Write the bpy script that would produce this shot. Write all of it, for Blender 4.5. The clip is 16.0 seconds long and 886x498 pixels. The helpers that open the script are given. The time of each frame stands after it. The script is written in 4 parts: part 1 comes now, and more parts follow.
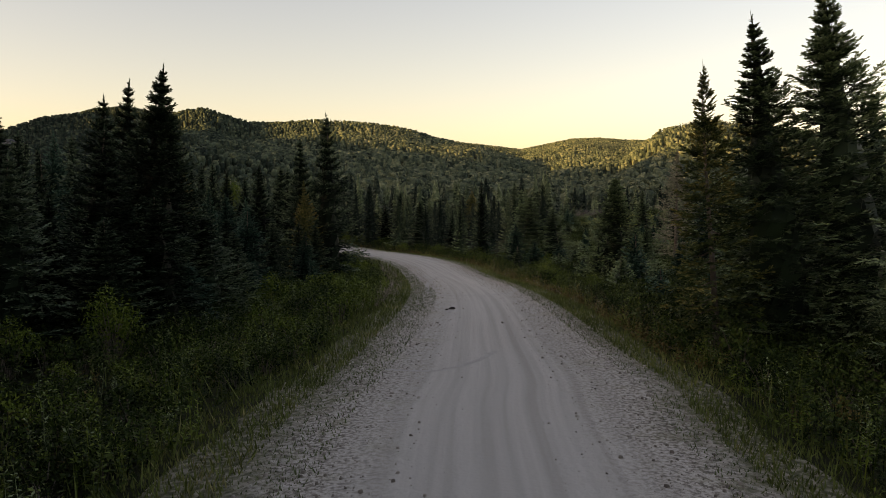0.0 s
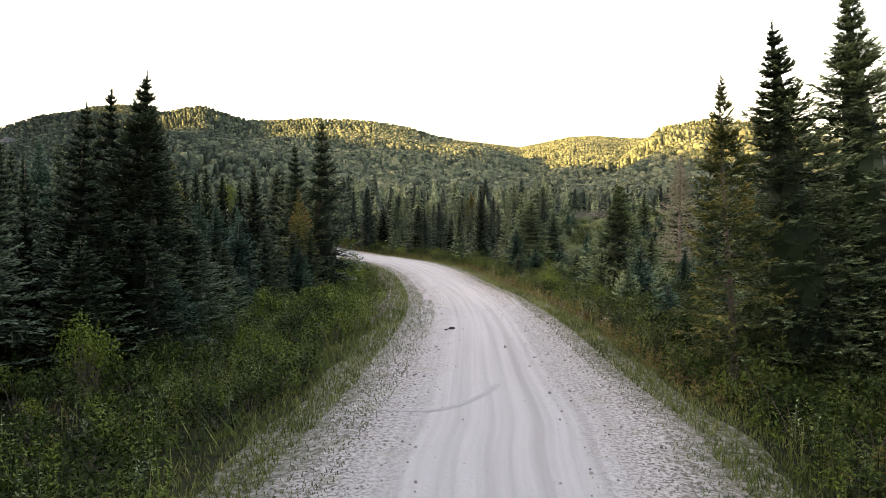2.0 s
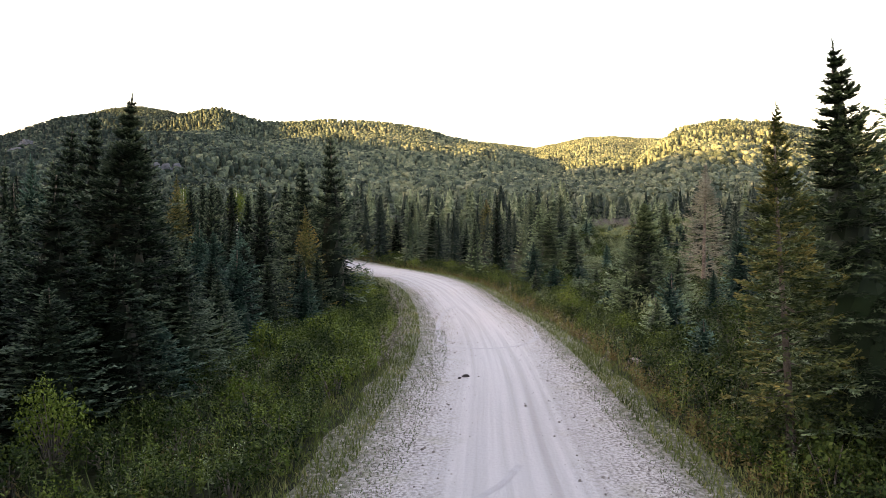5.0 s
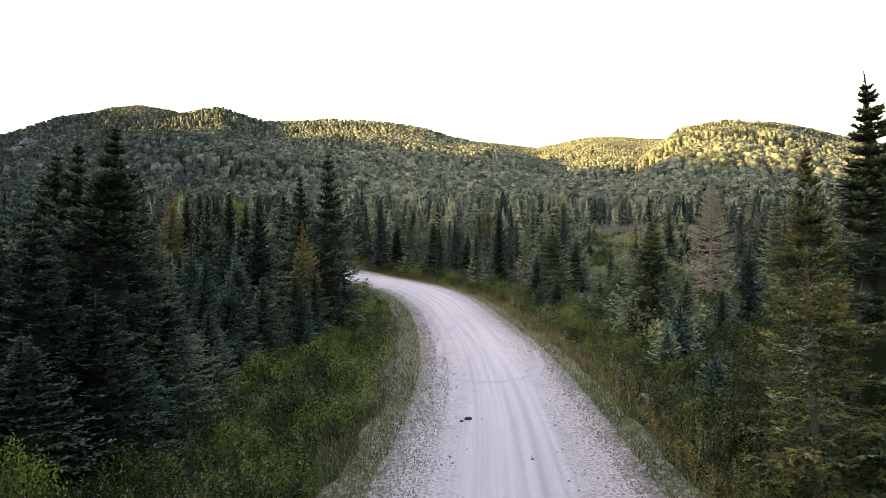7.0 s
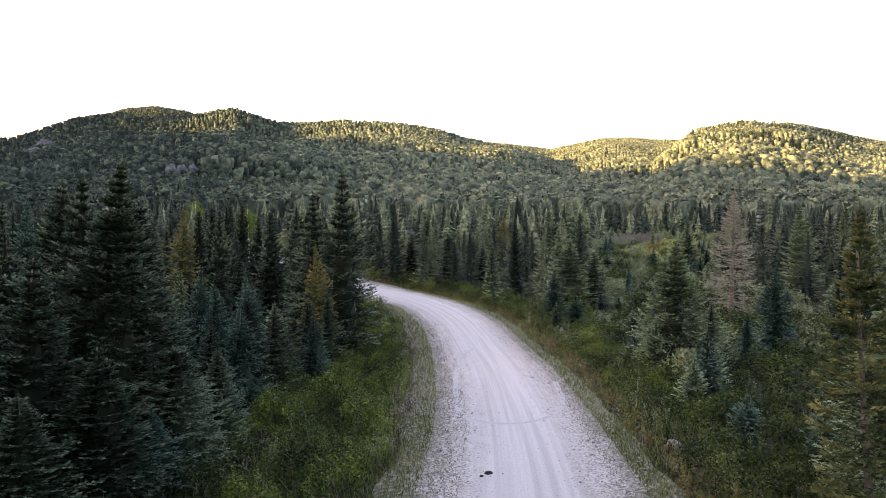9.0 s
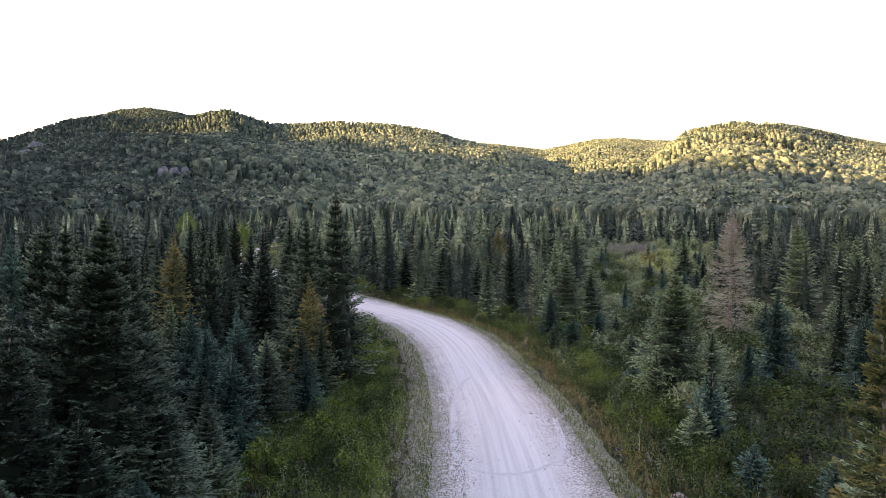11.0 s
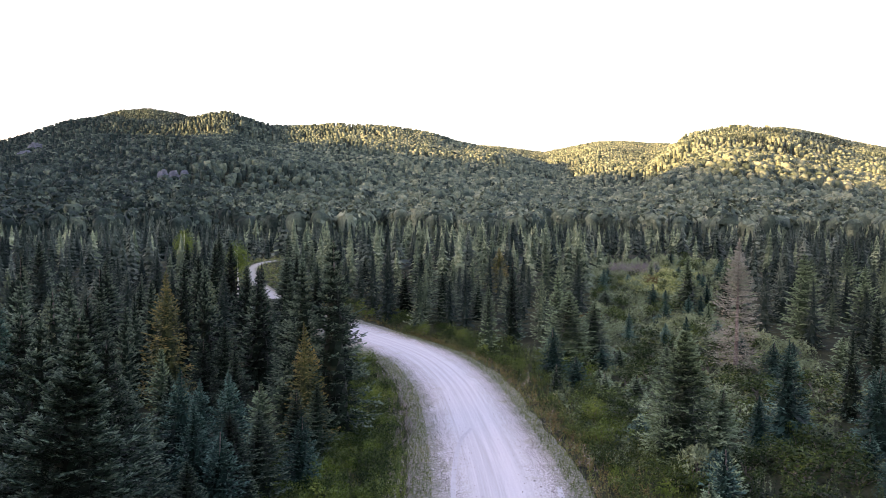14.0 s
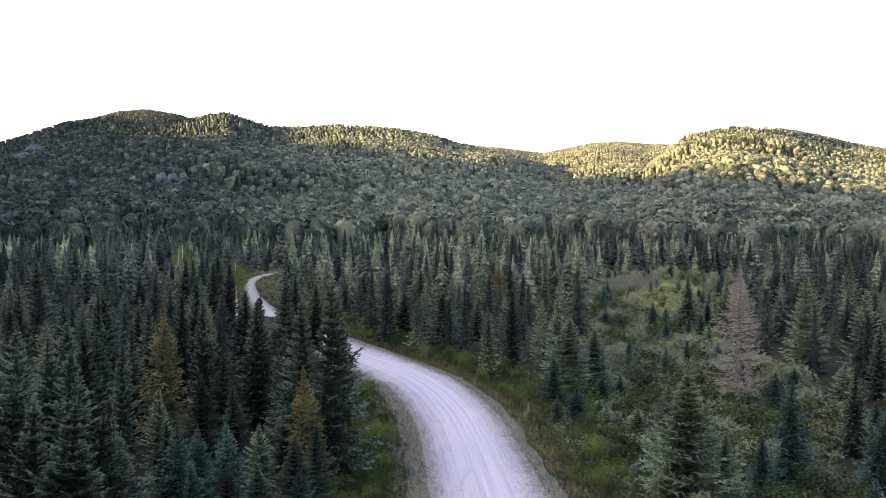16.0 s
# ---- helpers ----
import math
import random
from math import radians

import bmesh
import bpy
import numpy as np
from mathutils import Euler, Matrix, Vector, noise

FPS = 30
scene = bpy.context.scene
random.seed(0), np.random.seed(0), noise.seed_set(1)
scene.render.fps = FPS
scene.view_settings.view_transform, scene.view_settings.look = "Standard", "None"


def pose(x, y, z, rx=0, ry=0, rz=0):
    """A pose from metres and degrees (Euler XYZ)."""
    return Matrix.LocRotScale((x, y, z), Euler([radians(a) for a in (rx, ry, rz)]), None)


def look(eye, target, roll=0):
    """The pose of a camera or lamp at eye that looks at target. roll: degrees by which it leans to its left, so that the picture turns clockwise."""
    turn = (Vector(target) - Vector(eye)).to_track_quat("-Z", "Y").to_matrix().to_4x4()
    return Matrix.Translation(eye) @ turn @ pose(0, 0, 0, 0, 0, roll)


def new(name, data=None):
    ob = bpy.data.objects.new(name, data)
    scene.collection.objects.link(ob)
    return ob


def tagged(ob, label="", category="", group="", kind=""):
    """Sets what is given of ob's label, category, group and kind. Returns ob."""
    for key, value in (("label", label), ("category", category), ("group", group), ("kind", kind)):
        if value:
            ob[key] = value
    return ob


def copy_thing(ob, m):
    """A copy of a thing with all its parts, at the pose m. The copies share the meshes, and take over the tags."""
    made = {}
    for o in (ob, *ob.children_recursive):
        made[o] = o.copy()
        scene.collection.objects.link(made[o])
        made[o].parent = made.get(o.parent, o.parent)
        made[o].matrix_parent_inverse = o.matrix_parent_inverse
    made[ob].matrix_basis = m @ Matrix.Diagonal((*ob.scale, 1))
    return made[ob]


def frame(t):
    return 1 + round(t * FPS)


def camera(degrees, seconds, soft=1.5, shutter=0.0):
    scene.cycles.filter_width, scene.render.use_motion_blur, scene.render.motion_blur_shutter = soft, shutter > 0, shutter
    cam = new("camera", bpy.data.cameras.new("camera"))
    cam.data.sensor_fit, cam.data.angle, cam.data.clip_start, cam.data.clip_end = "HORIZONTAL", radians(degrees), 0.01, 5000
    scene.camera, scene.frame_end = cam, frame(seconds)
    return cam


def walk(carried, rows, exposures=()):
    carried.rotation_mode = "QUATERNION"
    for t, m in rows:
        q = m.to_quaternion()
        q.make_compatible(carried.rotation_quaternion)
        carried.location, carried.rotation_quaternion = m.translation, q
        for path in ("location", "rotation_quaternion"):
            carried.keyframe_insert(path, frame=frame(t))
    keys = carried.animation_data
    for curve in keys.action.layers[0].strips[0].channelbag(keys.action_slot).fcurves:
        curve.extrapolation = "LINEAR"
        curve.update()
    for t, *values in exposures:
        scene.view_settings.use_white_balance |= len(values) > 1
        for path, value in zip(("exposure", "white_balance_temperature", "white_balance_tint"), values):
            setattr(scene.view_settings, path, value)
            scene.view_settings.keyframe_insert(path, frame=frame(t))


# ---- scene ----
import collections
import itertools
cam = camera(60.0, 16.0, soft=0.75)
PATH = [
    (0, (0.48, -3.991, 3.311), (0.44, -1.996, 3.19), -0.1),
    (0.5, (0.495, -3.723, 3.416), (0.449, -1.727, 3.292), -0.1),
    (1, (0.495, -3.403, 3.54), (0.447, -1.408, 3.414), -0.0),
    (1.5, (0.468, -3.105, 3.661), (0.426, -1.109, 3.534), -0.0),
    (2, (0.45, -2.757, 3.791), (0.413, -0.762, 3.665), -0.1),
    (2.5, (0.452, -2.451, 3.914), (0.414, -0.455, 3.787), -0.1),
    (3, (0.457, -2.077, 4.04), (0.409, -0.081, 3.913), -0.1),
    (3.5, (0.464, -1.761, 4.198), (0.401, 0.234, 4.07), -0.2),
    (4, (0.465, -1.325, 4.349), (0.389, 0.67, 4.224), -0.2),
    (6.5, (0.432, 0.303, 5.322), (0.356, 2.298, 5.197), -0.1),
    (7, (0.404, 0.598, 5.543), (0.325, 2.593, 5.417), -0.0),
    (7.5, (0.376, 1.018, 5.789), (0.292, 3.012, 5.663), -0.1),
    (8, (0.337, 1.278, 6.014), (0.246, 3.272, 5.888), -0.0),
    (8.5, (0.256, 1.512, 6.304), (0.156, 3.505, 6.179), 0.0),
    (9, (0.207, 1.638, 6.552), (0.094, 3.631, 6.427), 0.1),
    (11.5, (0.015, 2.707, 8.149), (-0.078, 4.701, 8.026), 0.0),
    (12, (-0.009, 2.954, 8.468), (-0.102, 4.948, 8.347), 0.1),
    (12.5, (0.0, 3.164, 8.797), (-0.092, 5.159, 8.678), 0.1),
    (13, (-0.003, 3.382, 9.18), (-0.092, 5.376, 9.058), 0.1),
    (13.5, (-0.047, 3.597, 9.562), (-0.137, 5.592, 9.441), 0.1),
    (14, (-0.052, 3.804, 9.977), (-0.148, 5.798, 9.856), 0.2),
    (14.5, (-0.065, 3.913, 10.384), (-0.163, 5.907, 10.264), 0.1),
    (15, (-0.075, 4.044, 10.868), (-0.171, 6.038, 10.749), 0.1),
    (15.5, (-0.097, 4.127, 11.309), (-0.189, 6.121, 11.19), 0.1),
    (16, (-0.134, 4.236, 11.798), (-0.227, 6.23, 11.678), 0.2),
]
EXPOSE, TINT = 2.86, 31
walk(cam, [(t, look(eye, target, roll)) for t, eye, target, roll in PATH],
     [(t, EXPOSE + fade, 9600 - 165 * t, TINT + 1.0 * t) for t, fade in
      [(0.0, -1.8), (0.1, -1.45), (0.2, -1.12), (0.3, -0.85), (0.4, -0.6), (0.5, -0.4), (0.6, -0.2), (0.7, -0.06), (0.8, 0.0), (16.0, 0.0)]])

# ---- light ----
SUN_AZ, SUN_EL = 247.0, 9.5          # degrees clockwise from +y, and above the horizon
SKY_STRENGTH, SUN_STRENGTH = 0.15, 5.0

world = bpy.data.worlds.new("evening_sky")
scene.world = world
world.use_nodes = True
wt = world.node_tree
sky = wt.nodes.new("ShaderNodeTexSky")
sky.sky_type = "NISHITA"
sky.sun_disc = False
sky.sun_elevation, sky.sun_rotation = radians(SUN_EL), radians(SUN_AZ)
sky.air_density, sky.dust_density, sky.ozone_density = 1.0, 1.4, 1.0
wt.nodes["Background"].inputs["Strength"].default_value = SKY_STRENGTH
wt.links.new(sky.outputs[0], wt.nodes["Background"].inputs["Color"])

sun = new("sun", bpy.data.lights.new("sun", "SUN"))
sun.data.energy, sun.data.angle, sun.data.color = SUN_STRENGTH, radians(0.5), (1.0, 0.7, 0.28)
_a, _e = radians(SUN_AZ), radians(SUN_EL)
SUN_FROM = Vector((math.sin(_a) * math.cos(_e), math.cos(_a) * math.cos(_e), math.sin(_e)))
sun.matrix_world = look(SUN_FROM * 50 + Vector((0, 0, 400)), Vector((0, 0, 400)))

rng = np.random.default_rng(7)


# ---- materials ----
def material(name, stops, scale=3.0, rough=0.75, spec=0.25, bump=0.0, bump_scale=30.0, island=0.0, per_object=0.0, fine=0.0, shade_tone=0.0):
    """Colours by a noise ramp in metres, varied by piece and by object; a second, fine noise shades the grain."""
    m = bpy.data.materials.new(name)
    m.use_nodes = True
    nt = m.node_tree
    b = nt.nodes["Principled BSDF"]
    b.inputs["Roughness"].default_value = rough
    b.inputs["Specular IOR Level"].default_value = spec
    geo = nt.nodes.new("ShaderNodeNewGeometry")
    n1 = nt.nodes.new("ShaderNodeTexNoise")
    n1.inputs["Scale"].default_value, n1.inputs["Detail"].default_value = scale, 4.0
    nt.links.new(geo.outputs["Position"], n1.inputs["Vector"])
    fac = n1.outputs["Fac"]

    def math_node(op, a, c, clamp=False):
        node = nt.nodes.new("ShaderNodeMath")
        node.operation, node.use_clamp = op, clamp
        for k, v in enumerate((a, c)):
            if isinstance(v, (int, float)):
                node.inputs[k].default_value = v
            else:
                nt.links.new(v, node.inputs[k])
        return node.outputs[0]

    fac = math_node("ADD", math_node("MULTIPLY", math_node("SUBTRACT", fac, 0.5), 1.6), 0.5)
    if island:
        fac = math_node("ADD", fac, math_node("MULTIPLY", math_node("SUBTRACT", geo.outputs["Random Per Island"], 0.5), island))
    # Tone stored per face: pale fresh growth, plus shade painted into the colour.
    if shade_tone:
        painted_shade = nt.nodes.new("ShaderNodeAttribute")
        painted_shade.attribute_name = "shade_tone"
        fac = math_node("ADD", fac, math_node("MULTIPLY", math_node("SUBTRACT", painted_shade.outputs["Fac"], 0.5), shade_tone))
    if per_object:
        info = nt.nodes.new("ShaderNodeObjectInfo")
        fac = math_node("ADD", fac, math_node("MULTIPLY", math_node("SUBTRACT", info.outputs["Random"], 0.5), per_object))
    ramp = nt.nodes.new("ShaderNodeValToRGB")
    els = ramp.color_ramp.elements
    while len(els) < len(stops):
        els.new(0.5)
    for el, (p, c) in zip(els, stops):
        el.position, el.color = p, (*c, 1)
    nt.links.new(fac, ramp.inputs[0])
    col = ramp.outputs[0]
    if fine:
        n2 = nt.nodes.new("ShaderNodeTexNoise")
        n2.inputs["Scale"].default_value, n2.inputs["Detail"].default_value = scale * 14, 3.0
        nt.links.new(geo.outputs["Position"], n2.inputs["Vector"])
        val = math_node("ADD", math_node("MULTIPLY", math_node("SUBTRACT", n2.outputs["Fac"], 0.5), 2 * fine), 1.0)
        mul = nt.nodes.new("ShaderNodeVectorMath")
        mul.operation = "SCALE"
        nt.links.new(col, mul.inputs[0])
        nt.links.new(val, mul.inputs["Scale"])
        col = mul.outputs[0]
    nt.links.new(col, b.inputs["Base Color"])
    if bump:
        n3 = nt.nodes.new("ShaderNodeTexNoise")
        n3.inputs["Scale"].default_value, n3.inputs["Detail"].default_value = bump_scale, 4.0
        nt.links.new(geo.outputs["Position"], n3.inputs["Vector"])
        bn = nt.nodes.new("ShaderNodeBump")
        bn.inputs["Strength"].default_value, bn.inputs["Distance"].default_value = bump, 0.05
        nt.links.new(n3.outputs["Fac"], bn.inputs["Height"])
        nt.links.new(bn.outputs[0], b.inputs["Normal"])
    return m


# Needle ramps run from painted inner shade to pale fresh tips.
SHADED_NEEDLES = material("shaded_needles", [(0.0, (0.002346, 0.004807, 0.002814)), (0.4, (0.008211, 0.01704, 0.00954)), (0.7, (0.02893, 0.05244, 0.03217)), (1.0, (0.1173, 0.1661, 0.1055))], 0.3, 0.6, 0.06, island=0.35, per_object=0.35, shade_tone=0.95)
# Lit copy of the needles above, which hold the left side's shade.
LIT_NEEDLES = material("lit_needles", [(0.0, (0.007506, 0.01524, 0.007952)), (0.35, (0.03116, 0.05559, 0.02676)), (0.65, (0.08103, 0.128, 0.06144)), (1.0, (0.2057, 0.2858, 0.1517))], 0.3, 0.55, 0.12, island=0.3, per_object=0.2, shade_tone=1.05)
BLUE_NEEDLES = material("blue_fir_needles", [(0.0, (0.003809, 0.012, 0.008635)), (0.35, (0.0119, 0.03224, 0.02354)), (0.65, (0.03333, 0.07799, 0.05652)), (1.0, (0.09522, 0.1874, 0.1412))], 0.3, 0.6, 0.05, island=0.4, per_object=0.3, shade_tone=0.85)
YELLOW_NEEDLES = material("yellowing_needles", [(0.0, (0.0081, 0.0153, 0.007)), (0.35, (0.0297, 0.0486, 0.018)), (0.7, (0.081, 0.1062, 0.034)), (1.0, (0.198, 0.171, 0.055))], 0.7, 0.7, 0.08, island=0.35, shade_tone=0.7)
RUSTY_NEEDLES = material("rusty_needles", [(0.0, (0.0138, 0.0196, 0.008)), (0.35, (0.0517, 0.0633, 0.0218)), (0.65, (0.1288, 0.1311, 0.0414)), (1.0, (0.2875, 0.2127, 0.0667))], 0.7, 0.7, 0.08, island=0.4, shade_tone=0.7)
DEAD_NEEDLES = material("dead_needles", [(0.0, (0.1082, 0.1009, 0.07)), (0.5, (0.2237, 0.2137, 0.16)), (1.0, (0.3464, 0.3505, 0.29))], 0.8, 0.85, 0.06, island=0.5)
BARK = material("fir_bark", [(0.0, (0.05, 0.042, 0.035)), (0.5, (0.12, 0.1, 0.085)), (1.0, (0.22, 0.2, 0.18))], 6.0, 0.9, 0.2, bump=0.6, bump_scale=40)
BIRCH_BARK = material("birch_bark", [(0.0, (0.12, 0.1, 0.09)), (0.35, (0.5, 0.48, 0.44)), (1.0, (0.72, 0.7, 0.65))], 5.0, 0.7, 0.3, bump=0.3)
LEAVES = material("shrub_leaves", [(0.0, (0.002359, 0.006065, 0.001601)), (0.4, (0.01179, 0.02426, 0.005335)), (0.7, (0.03538, 0.06065, 0.01281)), (1.0, (0.1002, 0.1348, 0.03201))], 0.5, 0.65, 0.08, island=0.45, per_object=0.3, shade_tone=0.8)
BRIGHT_LEAVES = material("bright_leaves", [(0.0, (0.02816, 0.05331, 0.00819)), (0.5, (0.07744, 0.1218, 0.01872)), (1.0, (0.1549, 0.1904, 0.0351))], 0.8, 0.6, 0.08, island=0.5, shade_tone=0.6)
GREY_LEAVES = material("grey_green_leaves", [(0.0, (0.04361, 0.06177, 0.02901)), (0.5, (0.1352, 0.1774, 0.08925)), (1.0, (0.2312, 0.289, 0.1561))], 0.5, 0.7, 0.1, island=0.4, per_object=0.5, shade_tone=0.7)
RUST_LEAVES = material("rusty_fern_leaves", [(0.0, (0.063, 0.04715, 0.01955)), (0.45, (0.144, 0.1025, 0.0391)), (0.75, (0.153, 0.1384, 0.04106)), (1.0, (0.099, 0.1537, 0.0391))], 0.6, 0.75, 0.08, island=0.7)
GRASS = material("verge_grass", [(0.0, (0.0488, 0.072, 0.0207)), (0.5, (0.1098, 0.144, 0.0414)), (0.82, (0.183, 0.192, 0.069)), (1.0, (0.2928, 0.252, 0.1265))], 0.45, 0.7, 0.08, island=0.6)
WEEDS = material("dusty_weeds", [(0.0, (0.063, 0.0884, 0.0396)), (0.5, (0.117, 0.1508, 0.0704)), (0.8, (0.18, 0.208, 0.1144)), (1.0, (0.261, 0.2808, 0.176))], 0.6, 0.8, 0.05, island=0.6)
MEADOW = material("meadow_grass", [(0.0, (0.13, 0.17, 0.05)), (0.5, (0.24, 0.28, 0.09)), (1.0, (0.38, 0.4, 0.16))], 0.3, 0.7, 0.08, island=0.6)
# Blue is raised as distance haze painted into the leaf colour.
BROADLEAF = material("broadleaf_canopy", [(0.0, (0.01008, 0.01881, 0.01501)), (0.3, (0.03629, 0.05643, 0.04093)), (0.65, (0.1008, 0.1306, 0.08458)), (1.0, (0.2016, 0.2195, 0.1364))], 0.13, 0.75, 0.05, island=0.15, fine=0.7, shade_tone=0.9)
FAR_CONIFER = material("conifer_belt", [(0.0, (0.01637, 0.03068, 0.0182)), (0.35, (0.05852, 0.08718, 0.05037)), (0.65, (0.1287, 0.1709, 0.09651)), (1.0, (0.2575, 0.3005, 0.1716))], 0.2, 0.7, 0.08, island=0.45, fine=0.4, shade_tone=0.5)
DARK_CONIFER = material("dark_conifer_belt", [(0.0, (0.00476, 0.009963, 0.007854)), (0.35, (0.01564, 0.02731, 0.02033)), (0.65, (0.04216, 0.06273, 0.0462)), (1.0, (0.1224, 0.1513, 0.1109))], 0.2, 0.7, 0.06, island=0.4, fine=0.4, shade_tone=0.55)
SOIL = material("forest_floor", [(0.0, (0.008, 0.009, 0.005)), (0.45, (0.02, 0.023, 0.01)), (0.75, (0.045, 0.05, 0.022)), (1.0, (0.1, 0.09, 0.045))], 0.35, 0.95, 0.1, bump=0.8, bump_scale=6, fine=0.5)
ROCK = material("grey_rock", [(0.0, (0.0324, 0.03854, 0.04496)), (0.5, (0.07452, 0.08599, 0.09926)), (1.0, (0.1361, 0.1549, 0.1767))], 0.3, 0.9, 0.15, bump=0.9, bump_scale=0.8, fine=0.5)
STONE = material("road_stone", [(0.0, (0.13, 0.11, 0.095)), (0.5, (0.26, 0.23, 0.2)), (1.0, (0.46, 0.43, 0.39))], 3.0, 0.9, 0.1, island=0.9)
BOULDER = material("boulder_stone", [(0.0, (0.14, 0.1088, 0.0952)), (0.5, (0.252, 0.204, 0.1836)), (1.0, (0.35, 0.2992, 0.272))], 5.0, 0.9, 0.2, bump=0.6, bump_scale=25)
DARK_STONE = material("dark_stone", [(0.0, (0.02, 0.018, 0.016)), (1.0, (0.07, 0.06, 0.055))], 12.0, 0.9, 0.2, bump=0.6, bump_scale=50)


def gravel_material():
    """Packed gravel: pale wheel tracks along the road, loose brown stones and sparse weeds toward the edges."""
    m = bpy.data.materials.new("packed_gravel")
    m.use_nodes = True
    nt = m.node_tree
    b = nt.nodes["Principled BSDF"]
    b.inputs["Roughness"].default_value = 0.92
    b.inputs["Specular IOR Level"].default_value = 0.2
    uv = nt.nodes.new("ShaderNodeUVMap")
    uv.uv_map = "road"
    geo = nt.nodes.new("ShaderNodeNewGeometry")

    def mapped(sx, sy):
        mp = nt.nodes.new("ShaderNodeMapping")
        mp.inputs["Scale"].default_value = (sx, sy, 1)
        nt.links.new(uv.outputs[0], mp.inputs[0])
        return mp.outputs[0]

    def noise_of(vec, scale, detail=4.0):
        n = nt.nodes.new("ShaderNodeTexNoise")
        n.inputs["Scale"].default_value, n.inputs["Detail"].default_value = scale, detail
        nt.links.new(vec, n.inputs["Vector"])
        return n.outputs["Fac"]

    def ramp_of(fac, stops):
        r = nt.nodes.new("ShaderNodeValToRGB")
        els = r.color_ramp.elements
        while len(els) < len(stops):
            els.new(0.5)
        for el, (p, c) in zip(els, stops):
            el.position = p
            el.color = (*c, 1) if isinstance(c, tuple) else (c, c, c, 1)
        nt.links.new(fac, r.inputs[0])
        return r.outputs[0]

    def mix_of(fac, a, c):
        n = nt.nodes.new("ShaderNodeMix")
        n.data_type = "RGBA"
        for k, v in ((0, fac), (6, a), (7, c)):
            if isinstance(v, (int, float)):
                n.inputs[k].default_value = v
            elif isinstance(v, tuple):
                n.inputs[k].default_value = (*v, 1)
            else:
                nt.links.new(v, n.inputs[k])
        return n.outputs[2]

    def maths(op, a, c, clamp=False):
        n = nt.nodes.new("ShaderNodeMath")
        n.operation, n.use_clamp = op, clamp
        for k, v in ((0, a), (1, c)):
            if isinstance(v, (int, float)):
                n.inputs[k].default_value = v
            else:
                nt.links.new(v, n.inputs[k])
        return n.outputs[0]

    sep = nt.nodes.new("ShaderNodeSeparateXYZ")
    nt.links.new(uv.outputs[0], sep.inputs[0])
    across = maths("ABSOLUTE", maths("ADD", sep.outputs[0], maths("MULTIPLY", maths("SUBTRACT", noise_of(mapped(0.6, 0.6), 1.0), 0.5), 1.3)), 0.0)
    edge = ramp_of(maths("DIVIDE", across, 3.3), [(0.34, 0.0), (0.7, 1.0)])
    streak = noise_of(mapped(2.4, 0.03), 1.6, 6.0)
    packed = ramp_of(streak, [(0.3, (0.36, 0.34, 0.31)), (0.45, (0.42, 0.402, 0.372)), (0.58, (0.48, 0.462, 0.43)), (0.75, (0.42, 0.4, 0.365))])
    grit = noise_of(geo.outputs["Position"], 15.0, 7.0)
    loose = ramp_of(grit, [(0.36, (0.07, 0.058, 0.045)), (0.44, (0.21, 0.185, 0.155)), (0.51, (0.39, 0.355, 0.315)), (0.66, (0.53, 0.5, 0.46))])
    colour = mix_of(maths("MULTIPLY", edge, 0.85), packed, loose)
    speck = ramp_of(noise_of(geo.outputs["Position"], 75.0, 3.0), [(0.33, 0.62), (0.47, 1.0), (0.62, 1.06)])
    mul = nt.nodes.new("ShaderNodeMix")
    mul.data_type, mul.blend_type = "RGBA", "MULTIPLY"
    mul.inputs[0].default_value = 0.8
    nt.links.new(colour, mul.inputs[6])
    nt.links.new(speck, mul.inputs[7])
    colour = mul.outputs[2]
    weed = maths("MULTIPLY", ramp_of(maths("DIVIDE", across, 3.3), [(0.3, 0.0), (0.55, 0.5), (1.0, 1.0)]), ramp_of(noise_of(geo.outputs["Position"], 1.1, 5.0), [(0.55, 0.0), (0.72, 0.6)]))
    colour = mix_of(weed, colour, (0.2, 0.2, 0.095))
    colour = mix_of(ramp_of(maths("ADD", maths("DIVIDE", across, 4.0), maths("MULTIPLY", maths("SUBTRACT", noise_of(geo.outputs["Position"], 5.0, 6.0), 0.5), 0.45)), [(0.6, 0.0), (0.84, 0.95)]), colour, ramp_of(noise_of(geo.outputs["Position"], 9.0, 6.0), [(0.35, (0.05, 0.056, 0.026)), (0.5, (0.11, 0.112, 0.06)), (0.62, (0.24, 0.22, 0.17))]))
    # the far stretch turns a duller grey-green
    colour = mix_of(ramp_of(maths("DIVIDE", sep.outputs[1], 300.0), [(0.46, 0.0), (0.54, 0.65)]), colour, (0.17, 0.17, 0.11))
    nt.links.new(colour, b.inputs["Base Color"])
    bn = nt.nodes.new("ShaderNodeBump")
    bn.inputs["Strength"].default_value, bn.inputs["Distance"].default_value = 0.5, 0.03
    nt.links.new(maths("ADD", grit, maths("MULTIPLY", streak, 0.25)), bn.inputs["Height"])
    nt.links.new(bn.outputs[0], b.inputs["Normal"])
    return m


GRAVEL = gravel_material()
GREY_TWIGS = material("grey_twigs", [(0.0, (0.07, 0.065, 0.068)), (0.5, (0.14, 0.13, 0.132)), (1.0, (0.24, 0.22, 0.215))], 0.8, 0.9, 0.05, island=0.6)
DRY_STALKS = material("dry_stalks", [(0.0, (0.12, 0.1, 0.08)), (0.5, (0.23, 0.195, 0.16)), (1.0, (0.36, 0.32, 0.28))], 0.8, 0.9, 0.05, island=0.6)
